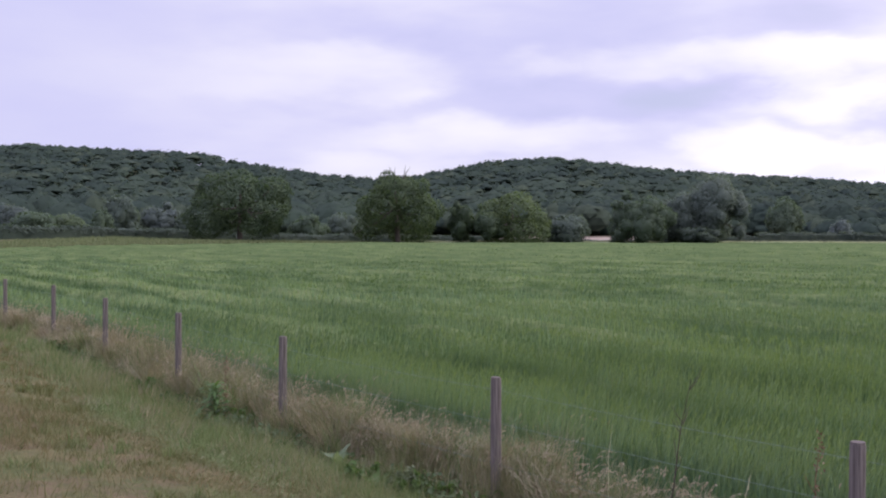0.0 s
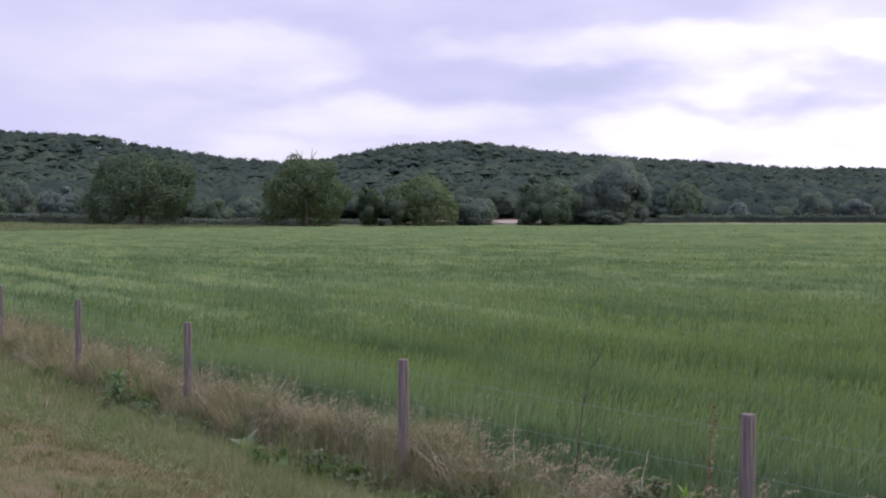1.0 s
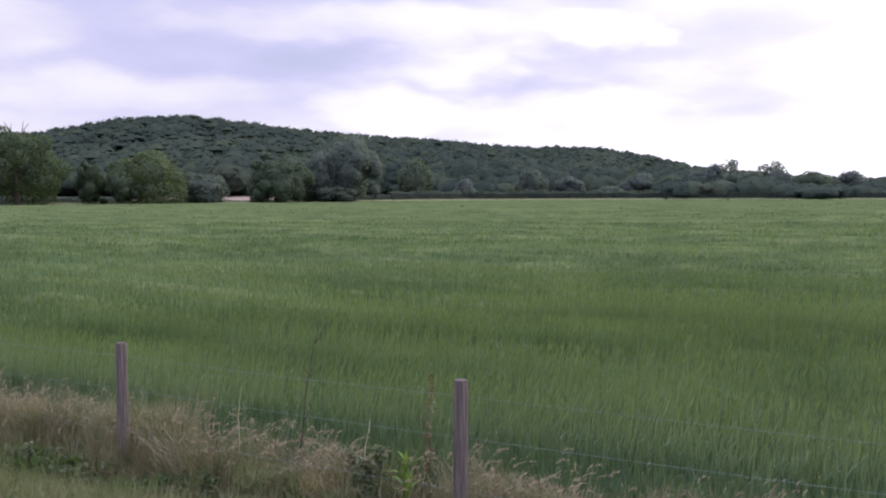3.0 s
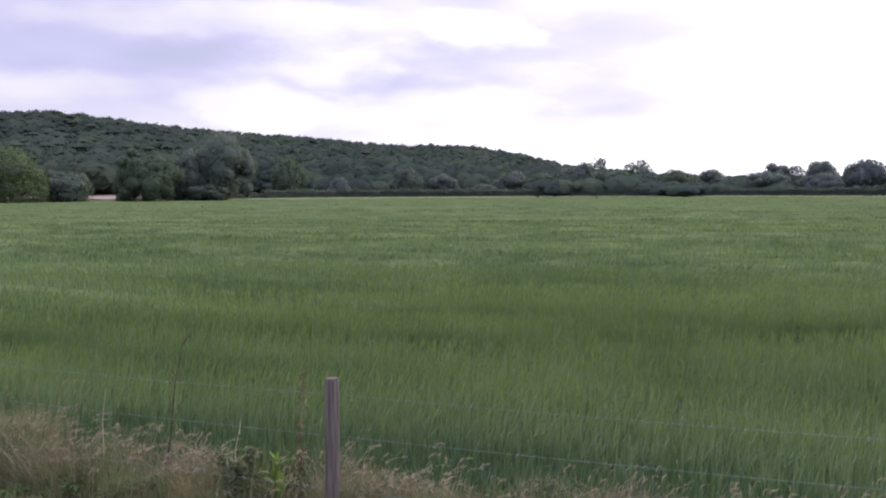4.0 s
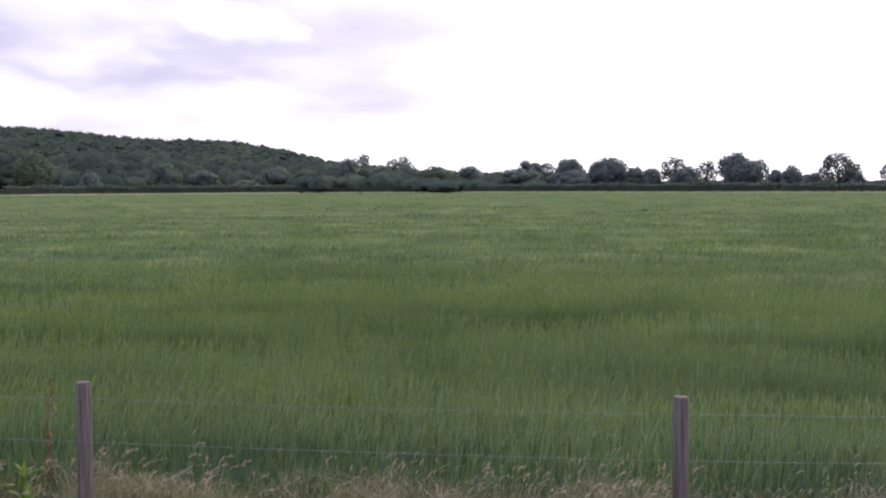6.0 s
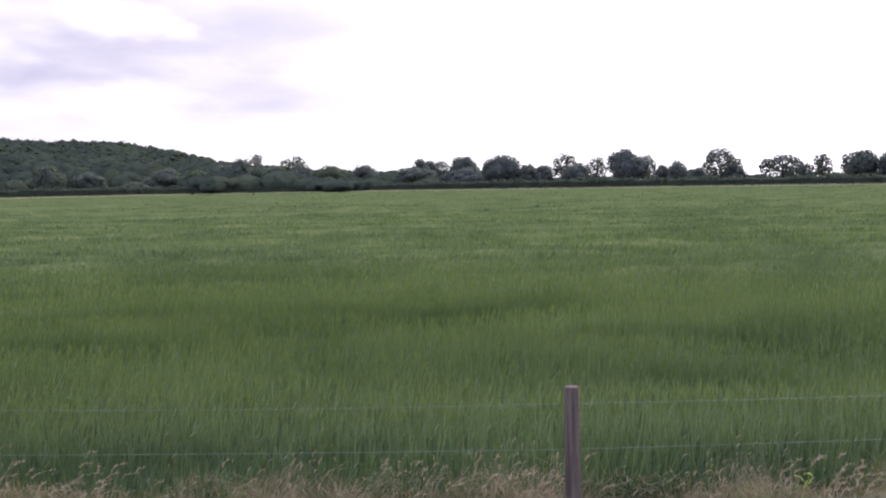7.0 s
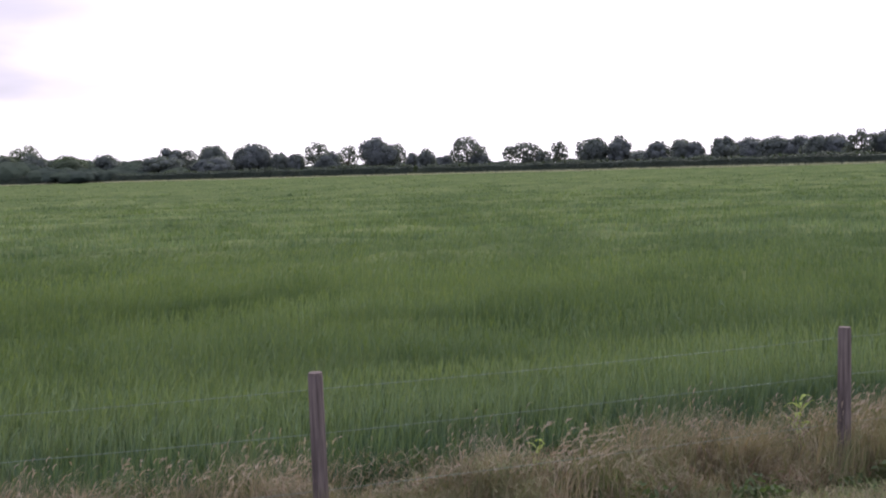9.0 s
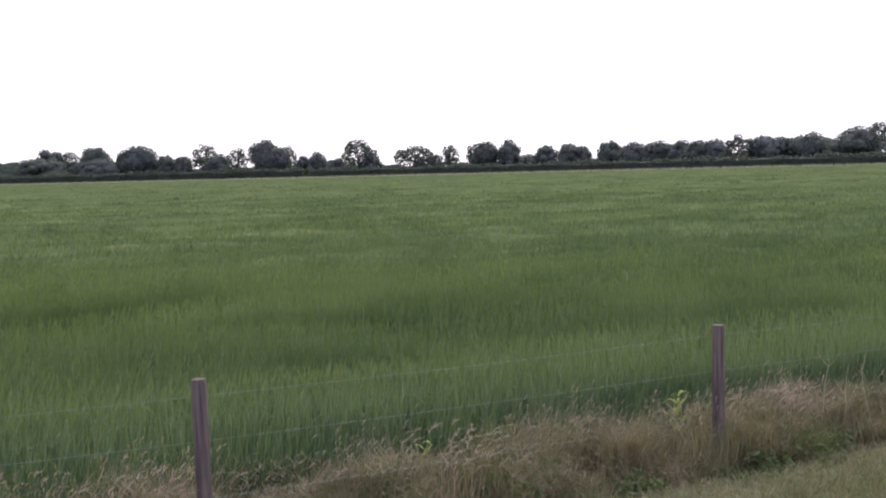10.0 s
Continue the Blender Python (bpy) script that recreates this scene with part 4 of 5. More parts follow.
def tree(name, label, x, y, h, wide, leaf, low=0.10, count=18, lobe=0.42, density=1.0, size=0.30, seed=1, group="", trunk=True, category="tree", wild=1.0, dome=False, bold=0.0):
    rng = np.random.default_rng(seed)
    z = float(ground_z(x, y))
    top = thing(name, (x, y, z), label, category, group)
    h = h - z
    cen, rad = crown_lobes(rng, h, wide, h * low, count, lobe, wild, dome)
    cen = np.concatenate([cen, [[0, 0, h * (0.52 + low / 2)]]])
    rad = np.concatenate([rad, [np.array((wide, wide, h * (1 - low))) * 0.30]])
    if trunk:
        r0 = 0.022 * h + 0.012 * wide
        bend = rng.normal(0, 0.02 * h, 2)
        mid = (bend[0] * 0.5, bend[1] * 0.5, h * 0.3)
        fork = (bend[0], bend[1], h * 0.55)
        v, f = tube([(0, 0, -0.3), (0, 0, 0.25), mid, fork, (bend[0] * 1.3, bend[1] * 1.3, h * 0.82)], [r0 * 1.5, r0 * 1.05, r0 * 0.85, r0 * 0.55, r0 * 0.12], 9)
        part("trunk", arrays_mesh("trunk", v, f, True), BARK, top)
        for q in cen[rng.permutation(len(cen))[:10]]:
            t = rng.uniform(0.25, 0.9)
            a = np.array(mid) * (1 - t) + np.array(fork) * t
            m = (a + q) / 2 + np.array((0, 0, -0.05 * h)) + rng.normal(0, 0.02 * h, 3)
            part("limb", arrays_mesh("limb", *tube([a, m, q, q + (q - m) * 0.45], [r0 * 0.42, r0 * 0.28, r0 * 0.14, r0 * 0.04], 5), True), BARK, top)
    at, out, soft, cores = [], [], [], []
    sv, sf = ICO[2]
    middle, half = np.array((0, 0, h * (0.45 + low / 2))), np.array((wide / 2, wide / 2, h * (1 - low) / 2))
    for q, r in zip(cen, rad):
        area = 4 * np.pi * np.mean(r) ** 2
        n = max(12, int(area * 1.2 * density / (size * size)))
        d = rng.normal(0, 1, (n, 3))
        d /= np.linalg.norm(d, axis=1)[:, None]
        lump = 1 + 0.17 * ragged(q + d * r, seed) * min(1.0, 1.6 / np.mean(r) + 0.35)
        p = q + d * r * (lump * (rng.uniform(0.84, 1.03, n) + 0.20 * rng.random(n) ** 4))[:, None]
        keep = (p[:, 2] > 0.15) & (ragged(p * 1.3, seed + 5) > -0.8)
        for q2, r2 in zip(cen, rad):
            if q2 is not q:
                keep &= (((p - q2) / r2) ** 2).sum(1) > 0.66
        p, d = p[keep], d[keep]
        at.append(p), out.append(d / r * np.mean(r))
        way = d * (0.42 + bold) + (p - middle) / half * 0.50          # leaves of the underside turn up to the light as well
        way[:, 2] = np.where(way[:, 2] < 0, (0.25 + bold) * way[:, 2], way[:, 2]) + 0.30 - 0.3 * bold
        soft.append(way)
        if lobe > 0.4:
            cores.append((q + sv * r * (0.80 + 0.10 * ragged(q + sv * r, seed) * min(1.0, 1.6 / np.mean(r) + 0.35))[:, None], sf))
    at, out, soft = np.concatenate(at), np.concatenate(out), np.concatenate(soft)
    v, f = leaf_cards(rng, at, out, size)
    part("crown", shaded_out(arrays_mesh("crown", v, f), np.repeat(soft + rng.normal(0, 0.26, soft.shape), 4, axis=0)), leaf, top)
    if cores:
        v, f = merged(cores)
        v[:, 2] = np.maximum(v[:, 2], 0.1)
        part("inner_crown", arrays_mesh("inner_crown", v, f, True), leaf, top)
    return top


# trees standing on the field's edge
tree("oak_tree", "broad dark green oak standing before the hedge", -37.6, 181.1, 13.9, 18.2, EDGE_OAK, 0.0, 20, 0.38, seed=21, wild=1.1, dome=True, bold=0.5)
maple = tree("maple_tree", "large rounded green tree with bare dead twigs at its top", -9.2, 199.8, 15.9, 17.4, MAPLE, 0.0, 19, 0.38, seed=12, wild=0.9, dome=True, bold=0.5)
base = float(ground_z(-9.2, 199.8))
for x0, x1, x2, top in ((-0.6, -1.0, -1.9, 16.2), (-0.4, -0.7, -0.6, 15.9), (0.8, 1.3, 1.5, 16.4), (1.0, 1.6, 2.5, 16.0)):          # dead leaders above the leaves
    part("dead_branch", arrays_mesh("dead_branch", *tube([(x0, -0.5, 11.5 - base), (x1, -0.8, 14.8 - base), (x2, -0.9, top - base)], [0.14, 0.08, 0.025], 5), True), BARK, maple, "bare dead branch")
tree("sallow_tree", "wide many-domed yellow-green tree by the hedge", 15.2, 215.6, 11.6, 17.2, SALLOW, -0.08, 14, 0.40, seed=13, dome=True, bold=0.4)
tree("small_tree", "small dark green tree beside a wider one", 3.8, 212.0, 9.5, 6.6, EDGE_OAK, 0.03, 9, 0.46, seed=14, bold=0.4)
tree("thorn_bush", "round dark bush in front of a pale tree", 9.7, 208.5, 7.0, 7.2, EDGE_OAK, 0.0, 8, 0.48, seed=15, bold=0.4, trunk=False, category="bush")
tree("willow_bush", "round grey-green bush on the field edge", 28.2, 223.2, 6.9, 11.0, WILLOW, 0.0, 7, 0.60, seed=16, trunk=False, category="bush")
tree("field_maple", "rounded dark green tree on the field edge", 46.2, 230.3, 12.1, 15.0, OAK, -0.10, 13, 0.42, seed=17, dome=True, bold=0.4)
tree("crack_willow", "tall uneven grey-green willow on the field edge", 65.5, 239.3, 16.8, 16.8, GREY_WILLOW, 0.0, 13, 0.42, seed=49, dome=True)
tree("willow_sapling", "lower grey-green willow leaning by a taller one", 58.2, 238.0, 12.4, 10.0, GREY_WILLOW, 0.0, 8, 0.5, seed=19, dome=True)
tree("bramble_bush", "low dark bramble bush at the field edge", 60.5, 231.5, 4.6, 11.0, HEDGE, 0.0, 8, 0.5, seed=20, trunk=False, category="bush")

BEHIND_LEFT = [(-82.9, 198.4, 6.4, 10.3), (-74.9, 228.0, 11.4, 8.8), (-74.1, 212.5, 8.3, 4.9), (-84.1, 219.4, 6.9, 9.0), (-68.4, 240.2, 9.6, 10.5),
               (-60.1, 236.8, 8.0, 9.0), (-104.9, 237.9, 9.6, 11.6), (-52.0, 246.0, 8.6, 10.0), (-34.9, 254.6, 7.2, 10.0), (-27.0, 264.4, 8.0, 10.0), (-95.0, 226.0, 7.2, 9.0)]
for i, (x, y, h, wd) in enumerate(BEHIND_LEFT):
    tree("hedgerow_tree", "bushy hedgerow tree behind the pasture hedge", x, y, h, wd, (OAK, WILLOW, OAK, LIME, HAZED_ASH, WILLOW, HAZED_ASH, LIME)[i % 8], 0.0, 7, 0.56, 1.0, 0.40, 60 + i, "trees behind the hedge", dome=True)

MIDDLE = [(253.8, 334.5, 18.2, 8.6, 0), (268.1, 325.6, 15.6, 13.0, 0), (195.6, 268.6, 12.2, 14.3, 1), (205.4, 262.1, 10.2, 12.4, 1), (213.0, 256.7, 10.0, 10.5, 1),
          (225.8, 254.1, 9.9, 12.5, 1), (236.6, 248.9, 9.1, 10.9, 1), (144.9, 296.3, 11.8, 9.8, 1), (116.5, 287.1, 7.0, 7.0, 1), (111.6, 321.0, 14.0, 13.6, 1),
          (157.3, 293.9, 8.4, 10.5, 1), (160.7, 272.9, 5.0, 12.5, 1), (177.6, 282.0, 9.2, 12.4, 1), (180.9, 268.5, 8.2, 12.1, 1)]
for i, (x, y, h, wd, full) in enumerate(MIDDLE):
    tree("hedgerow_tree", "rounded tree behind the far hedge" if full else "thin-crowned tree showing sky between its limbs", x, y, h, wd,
         (HAZED_ASH, OAK, HAZED_ASH, WILLOW)[i % 4], 0.02 if full else 0.15, 8 if full else 13, 0.54 if full else 0.28, 1.0 if full else 0.8, 0.42, 90 + i, "trees behind the hedge", dome=True)

# park trees beyond the hedge on the sunward side: x, y, height, width, crown density
PARK_A = [(249.5, 233.2, 10.6, 11.8, 1), (228.9, 217.5, 7.8, 14.3, 1), (252.5, 229.0, 10.6, 9.4, 0.3), (252.7, 217.9, 11.8, 11.6, 1), (232.7, 201.1, 7.2, 14.6, 1),
          (244.2, 199.0, 9.4, 6.4, 1), (245.1, 194.3, 10.5, 11.5, 1), (246.6, 185.5, 8.2, 7.5, 1), (247.4, 180.3, 7.7, 6.1, 1), (248.4, 172.8, 10.9, 9.6, 0.4),
          (228.0, 155.2, 7.2, 7.7, 1), (249.3, 162.5, 9.5, 7.6, 0.3), (239.5, 145.5, 10.9, 12.2, 1)]
PARK_B = [(291.7, 169.7, 11.0, 6.8, 0.4), (239.6, 134.9, 6.7, 4.5, 1), (239.6, 130.5, 7.0, 6.1, 1), (333.1, 173.9, 6.6, 8.9, 1), (238.9, 117.1, 10.2, 10.0, 0.5),
          (238.7, 113.7, 5.9, 6.0, 1), (237.0, 99.8, 8.2, 10.4, 0.7), (236.1, 93.9, 6.1, 5.0, 0.7), (245.4, 93.2, 8.3, 5.0, 0.5), (243.9, 85.7, 8.4, 5.0, 0.5),
          (232.6, 79.2, 8.2, 7.4, 0.8), (231.8, 72.6, 8.0, 7.0, 0.8), (302.2, 89.3, 5.4, 11.9, 1), (231.4, 63.5, 6.9, 6.6, 1), (230.9, 57.5, 7.0, 6.7, 1), (230.6, 54.2, 6.6, 5.6, 0.8)]
PARK_C = [(229.7, 47.0, 7.0, 6.8, 1), (298.5, 54.3, 7.8, 10.7, 1), (297.1, 46.5, 8.0, 12.2, 1), (295.7, 39.7, 7.8, 9.7, 1), (255.7, 30.0, 7.1, 7.3, 1), (256.3, 25.9, 7.0, 8.2, 1),
          (237.4, 18.3, 7.6, 8.6, 0.7), (238.2, 11.5, 7.5, 10.8, 1), (238.8, 3.6, 7.6, 9.9, 1), (298.8, -1.4, 7.7, 6.5, 1), (219.3, -6.0, 7.8, 11.0, 1), (259.2, -12.4, 10.6, 6.8, 0.4)]
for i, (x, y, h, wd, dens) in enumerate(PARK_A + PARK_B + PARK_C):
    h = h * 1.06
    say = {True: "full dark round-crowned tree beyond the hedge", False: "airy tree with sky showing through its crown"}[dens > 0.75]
    tree("park_tree", say, x, y, h, wd, (HAZED_PARK, HAZED_ASH, HAZED_PARK, HAZED_ASH)[i % 4], 0.06 if dens > 0.75 else 0.20, 8 if dens > 0.75 else 13,
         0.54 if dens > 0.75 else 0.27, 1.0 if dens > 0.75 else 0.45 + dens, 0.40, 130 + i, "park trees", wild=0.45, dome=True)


def hedge(name, label, line, height, wide, seed):
    """A clipped hedge along a line: a dense core and leafy skin with an uneven top."""
    rng = np.random.default_rng(seed)
    top = thing(name, (line[0][0], line[0][1], 0), label, "hedge")
    inv = top.matrix_world.inverted()
    at, out, cores = [], [], []
    for (x0, y0), (x1, y1) in zip(line, line[1:]):
        L = math.hypot(x1 - x0, y1 - y0)
        ox, oy = -(y1 - y0) / L, (x1 - x0) / L
        n = int(L * 62)
        t = rng.uniform(0, 1, n)
        cx, cy = x0 + (x1 - x0) * t, y0 + (y1 - y0) * t
        hh = height * (1 + 0.06 * np.sin(cx * 0.35 + cy * 0.21) + 0.05 * np.sin(cx * 1.3 - cy * 0.9))
        a = rng.uniform(0, np.pi, n)
        ca, sa = np.sign(np.cos(a)) * np.abs(np.cos(a)) ** 0.45, np.abs(np.sin(a)) ** 0.45
        jit = rng.uniform(0.86, 1.08, n)
        w2 = wide / 2 * (1 + 0.12 * np.sin(cx * 0.9 + cy * 0.7))
        p = np.stack([cx + ox * ca * w2 * jit, cy + oy * ca * w2 * jit, 0.1 + sa * (hh - 0.1) * jit + ground_z(cx, cy)], 1)
        at.append(p)
        out.append(np.stack([ox * ca, oy * ca, sa], 1))
        k = max(2, int(L / 2.0))
        tt = np.linspace(0, 1, k)
        prof = [(-0.85, 0.0), (-0.85, 0.82), (-0.5, 0.9), (0.5, 0.9), (0.85, 0.82), (0.85, 0.0)]
        vv = [(x0 + (x1 - x0) * s + ox * b * wide / 2, y0 + (y1 - y0) * s + oy * b * wide / 2, c * height * (1 + 0.05 * math.sin(s * L * 0.4)) + float(ground_z(x0 + (x1 - x0) * s, y0 + (y1 - y0) * s)) - 0.05) for s in tt for b, c in prof]
        ff = [(i * 6 + j, i * 6 + j + 1, i * 6 + j + 7, i * 6 + j + 6) for i in range(k - 1) for j in range(5)]
        cores.append((np.array(vv), np.array(ff)))
    for nm, (v, f) in (("leaf_skin", leaf_cards(rng, np.concatenate(at), np.concatenate(out), 0.34)), ("inner_growth", merged(cores))):
        me = arrays_mesh(nm, v, f)
        if nm == "leaf_skin":
            shaded_out(me, np.repeat(np.concatenate(out) + rng.normal(0, 0.15, (len(v) // 4, 3)), 4, axis=0))
        ob = part(nm, me, HEDGE, top)
        ob.matrix_parent_inverse = inv


hedge("pasture_hedge", "dark trimmed hedge behind the field-edge trees", [(-118, 128), (-74, 164), (-22, 226), (10, 246)], 2.1, 2.4, 31)
hedge("scrub_strip", "low dark scrub between the field-edge trees", [(13, 238), (27, 243)], 1.3, 2.0, 36)
hedge("scrub_strip", "knee-high dark scrub before the pale field", [(27.5, 243.2), (52.5, 251.8)], 1.05, 1.6, 37)
hedge("field_hedge", "low dark hedge broken by willows", [(53, 252), (84, 262)], 2.2, 2.2, 32)
hedge("corner_hedge", "long clipped dark green hedge round the field corner", [(84, 262), (108, 270), (174, 264), (211, 226)], 3.2, 2.4, 33)
hedge("boundary_hedge", "long clipped dark green hedge along the field boundary", [(211, 225.2), (210, 150), (210, 117.2)], 3.1, 2.4, 34)
hedge("boundary_hedge", "long clipped dark green hedge with a small gap beside it", [(210, 116), (209, 60), (203, -10), (208, -60)], 2.75, 2.4, 35)


# ---------------------------------------------------------------- woods on the hill
def wood_crowns(rng, n, leaves, lobes, fine):
    """Unit crowns: a dome of rounded masses, with loose leaf clumps over them, triangles; and the way each vertex faces."""
    made = []
    sv, sf = ICO[fine]
    for _ in range(n):
        a = rng.uniform(0, 6.28, lobes)
        up = rng.uniform(-0.35, 0.85, lobes)
        d = np.stack([np.cos(a) * np.sqrt(1 - up ** 2), np.sin(a) * np.sqrt(1 - up ** 2), up], 1)
        rad = rng.uniform(0.34, 0.56, lobes)
        cen = d * (1 - rad)[:, None] * rng.uniform(0.8, 1.08, (lobes, 1))
        cen, rad = np.concatenate([cen, [[0, 0, 0.05]]]), np.concatenate([rad, [0.80]])
        vs, fs, ns, k = [], [], [], 0
        for q, r in zip(cen, rad):
            p = q + sv * r * (rng.uniform(0.90, 1.02, (len(sv), 1)) if fine == 1 else 0.95 + 0.08 * ragged((q + sv * r) * 5.0, lobes)[:, None])
            f = sf[(sv[sf][:, :, 2] > (-0.30 if leaves < 60 else -0.95)).all(1)]
            inside = np.zeros(len(sv), bool)
            for q2, r2 in zip(cen, rad):
                if q2 is not q:
                    inside |= ((p - q2) ** 2).sum(1) < (r2 * (0.72 if fine == 1 else 0.86)) ** 2
            f = f[~inside[f].all(1)]
            vs.append(p), fs.append(f + k), ns.append(sv * 0.22 + p * 0.42 + (0, 0, 0.5))
            k += len(p)
            m = max(4, int(leaves * r * r / (rad ** 2).sum()))
            e = rng.normal(0, 1, (m, 3))
            e[:, 2] += 0.3
            e /= np.linalg.norm(e, axis=1)[:, None]
            c = q + e * r * rng.uniform(0.94, 1.10, (m, 1))
            t = np.cross(e, rng.normal(0, 1, (m, 3)))
            t /= np.linalg.norm(t, axis=1)[:, None]
            b = np.cross(e, t)
            g = min(0.125, 1.15 / leaves ** 0.5) * rng.uniform(0.6, 1.3, (m, 1))
            tri = np.stack([c - t * g - b * g * 0.6, c + t * g - b * g * 0.6, c + b * g * 1.1 + e * g * 0.25], 1).reshape(-1, 3)
            vs.append(tri), fs.append(np.arange(3 * m).reshape(-1, 3) + k), ns.append(np.repeat(e * 0.22 + c * 0.42 + (0, 0, 0.5) + rng.normal(0, 0.15, (m, 3)), 3, axis=0))
            k += 3 * m
        v, f, nn = np.concatenate(vs), np.concatenate(fs), np.concatenate(ns)
        used, f = np.unique(f, return_inverse=True)
        made.append((v[used], f.reshape(-1, 3), nn[used]))
    return made


def woodland(name, label, xs, ys, rs, hs, seed, mat, leaves=60, rise=0.45, lobes=7, fine=1):
    rng = np.random.default_rng(seed)
    kinds = wood_crowns(rng, 16, leaves, lobes, fine)
    zs = ground_z(xs, ys)
    pieces, ways = [], []
    for x, y, z, r, h in zip(xs, ys, zs, rs, hs):
        v, f, w = kinds[rng.integers(0, len(kinds))]
        a = rng.uniform(0, 6.28)
        c, s = math.cos(a), math.sin(a)
        turned, way = [np.stack([q[:, 0] * c - q[:, 1] * s, q[:, 0] * s + q[:, 1] * c, q[:, 2]], 1) for q in (v, w)]
        pieces.append((turned * (r, r, h * rise) + (x, y, z + h * (1.01 - rise)), f))
        ways.append(way / (r, r, h * rise) * r)
    ob = part(name, shaded_out(arrays_mesh(name, *merged(pieces), True), np.concatenate(ways)), mat)
    return tagged(ob, label, "woodland", kind="stuff")


rng = np.random.default_rng(5)
gx, gy = np.meshgrid(np.arange(-640, 1000, 10.2), np.arange(395, 915, 10.2))
gx, gy = (gx + rng.uniform(-8, 8, gx.shape)).ravel(), np.maximum((gy + rng.uniform(-8, 8, gy.shape)).ravel(), 394)
gx, gy = np.concatenate([gx, rng.uniform(-60, 300, 130)]), np.concatenate([gy, rng.uniform(398, 412, 130)])
bearing = np.degrees(np.arctan2(gx, gy))
ok = (bearing > -28) & (bearing < 52) & (ridge(gx) > 1.0)
gx, gy = gx[ok], gy[ok]
size = 6.7 + 6.0 * rng.random(len(gx)) ** 1.8
tall = (10.8 + 5.0 * rng.random(len(gx)) ** 1.4) * np.interp(np.degrees(np.arctan2(gx, gy)), (34, 42), (1.0, 0.7))
front = gy < 440
woodland("hill_woodland", "dense broadleaved woodland covering the hill", gx[~front], gy[~front], size[~front], tall[~front], 71, WOOD, 40, 0.56, 3)
woodland("wood_edge", "leafy outer trees of the wood, crowns reaching down to the field", gx[front], gy[front], size[front] * 1.1, tall[front], 74, WOOD, 150, 0.535, 5, 2)

# open wood at the foot of the hill: full-grown trees on one side, scrub along the stubble
fx, fy = rng.uniform(-235, -25, 130), rng.uniform(285, 400, 130)
ok = np.degrees(np.arctan2(fx, fy)) > -31
fx, fy = fx[ok], fy[ok]
woodland("foothill_trees", "full-grown mixed trees at the foot of the hill", fx, fy, rng.uniform(5.0, 9.5, len(fx)), rng.uniform(10.0, 17.0, len(fx)) * np.interp(fy, (285, 340), (0.75, 1.0)), 75, FOOT_WOOD, 520, 0.54, 6, 2)
fx, fy = rng.uniform(-30, 330, 190), rng.uniform(300, 400, 190)
bearing = np.degrees(np.arctan2(fx, fy))
ok = (bearing < 46) & ~((fx < 132) & (fy < 396)) & ((bearing < 38) | (rng.random(190) < 0.4))
fx, fy = np.concatenate([fx[ok], rng.uniform(-70, 290, 200)]), np.concatenate([fy[ok], rng.uniform(393.5, 399, 200)])
low_scrub = np.concatenate([np.ones(ok.sum()), rng.uniform(0.7, 1.0, 200)])
woodland("foothill_woodland", "mixed trees and scrub at the foot of the hill", fx, fy, rng.uniform(4.0, 7.5, len(fx)) * np.sqrt(low_scrub), rng.uniform(6.0, 10.5, len(fx)) * low_scrub, 72, FOOT_WOOD, 190, 0.55, 4, 2)

# wooded belt behind the hedgerow where the hill runs out
n = 90
a, far = np.radians(rng.uniform(33.5, 48.5, n)), rng.uniform(305, 375, n)
woodland("hedgerow_belt", "continuous belt of trees behind the far hedge", far * np.sin(a), far * np.cos(a), rng.uniform(4.5, 7.5, n), rng.uniform(5.6, 8.0, n) * far / 340 * np.interp(np.degrees(a), (33.5, 39, 41, 44, 48.5), (1.25, 1.15, 0.85, 0.9, 0.75)), 76, FOOT_WOOD, 260, 0.55, 5, 2)

# distant tree belt on the flat
n = 420
t = rng.uniform(0, 1, n)
bx, by = 640 - 150 * t + rng.normal(0, 25, n), 520 - 640 * t + rng.normal(0, 25, n)
woodland("distant_tree_belt", "low distant belt of trees on the flat land", bx, by, rng.uniform(4, 8, n), rng.uniform(3.5, 6.5, n), 73, FOOT_WOOD, 30, 0.58, 4)


# ---------------------------------------------------------------- weeds of the verge
def broad_leaf(length, width, droop, fold=0.25, rows=7):
    """A broad leaf along +x, rising, bending over and folded along its rib; it has two faces' thickness."""
    v, f = [], []
    for i in range(rows):
        t = i / (rows - 1)
        wd = width / 2 * math.sin(math.pi * min(1.0, 0.08 + 0.92 * t) ** 0.75) + 0.002
        x = length * t * (1 - 0.15 * droop * t)
        z = length * (0.75 * t - droop * t * t)
        ruffle = 0.12 * width * math.sin(t * 11)
        v += [(x, -wd, z + fold * wd + ruffle), (x, 0.0, z), (x, wd, z + fold * wd - ruffle)]
    for i in range(rows - 1):
        for j in range(2):
            a = i * 3 + j
            f.append((a, a + 1, a + 4, a + 3))
    return arrays_mesh("leaf", v, f, True)


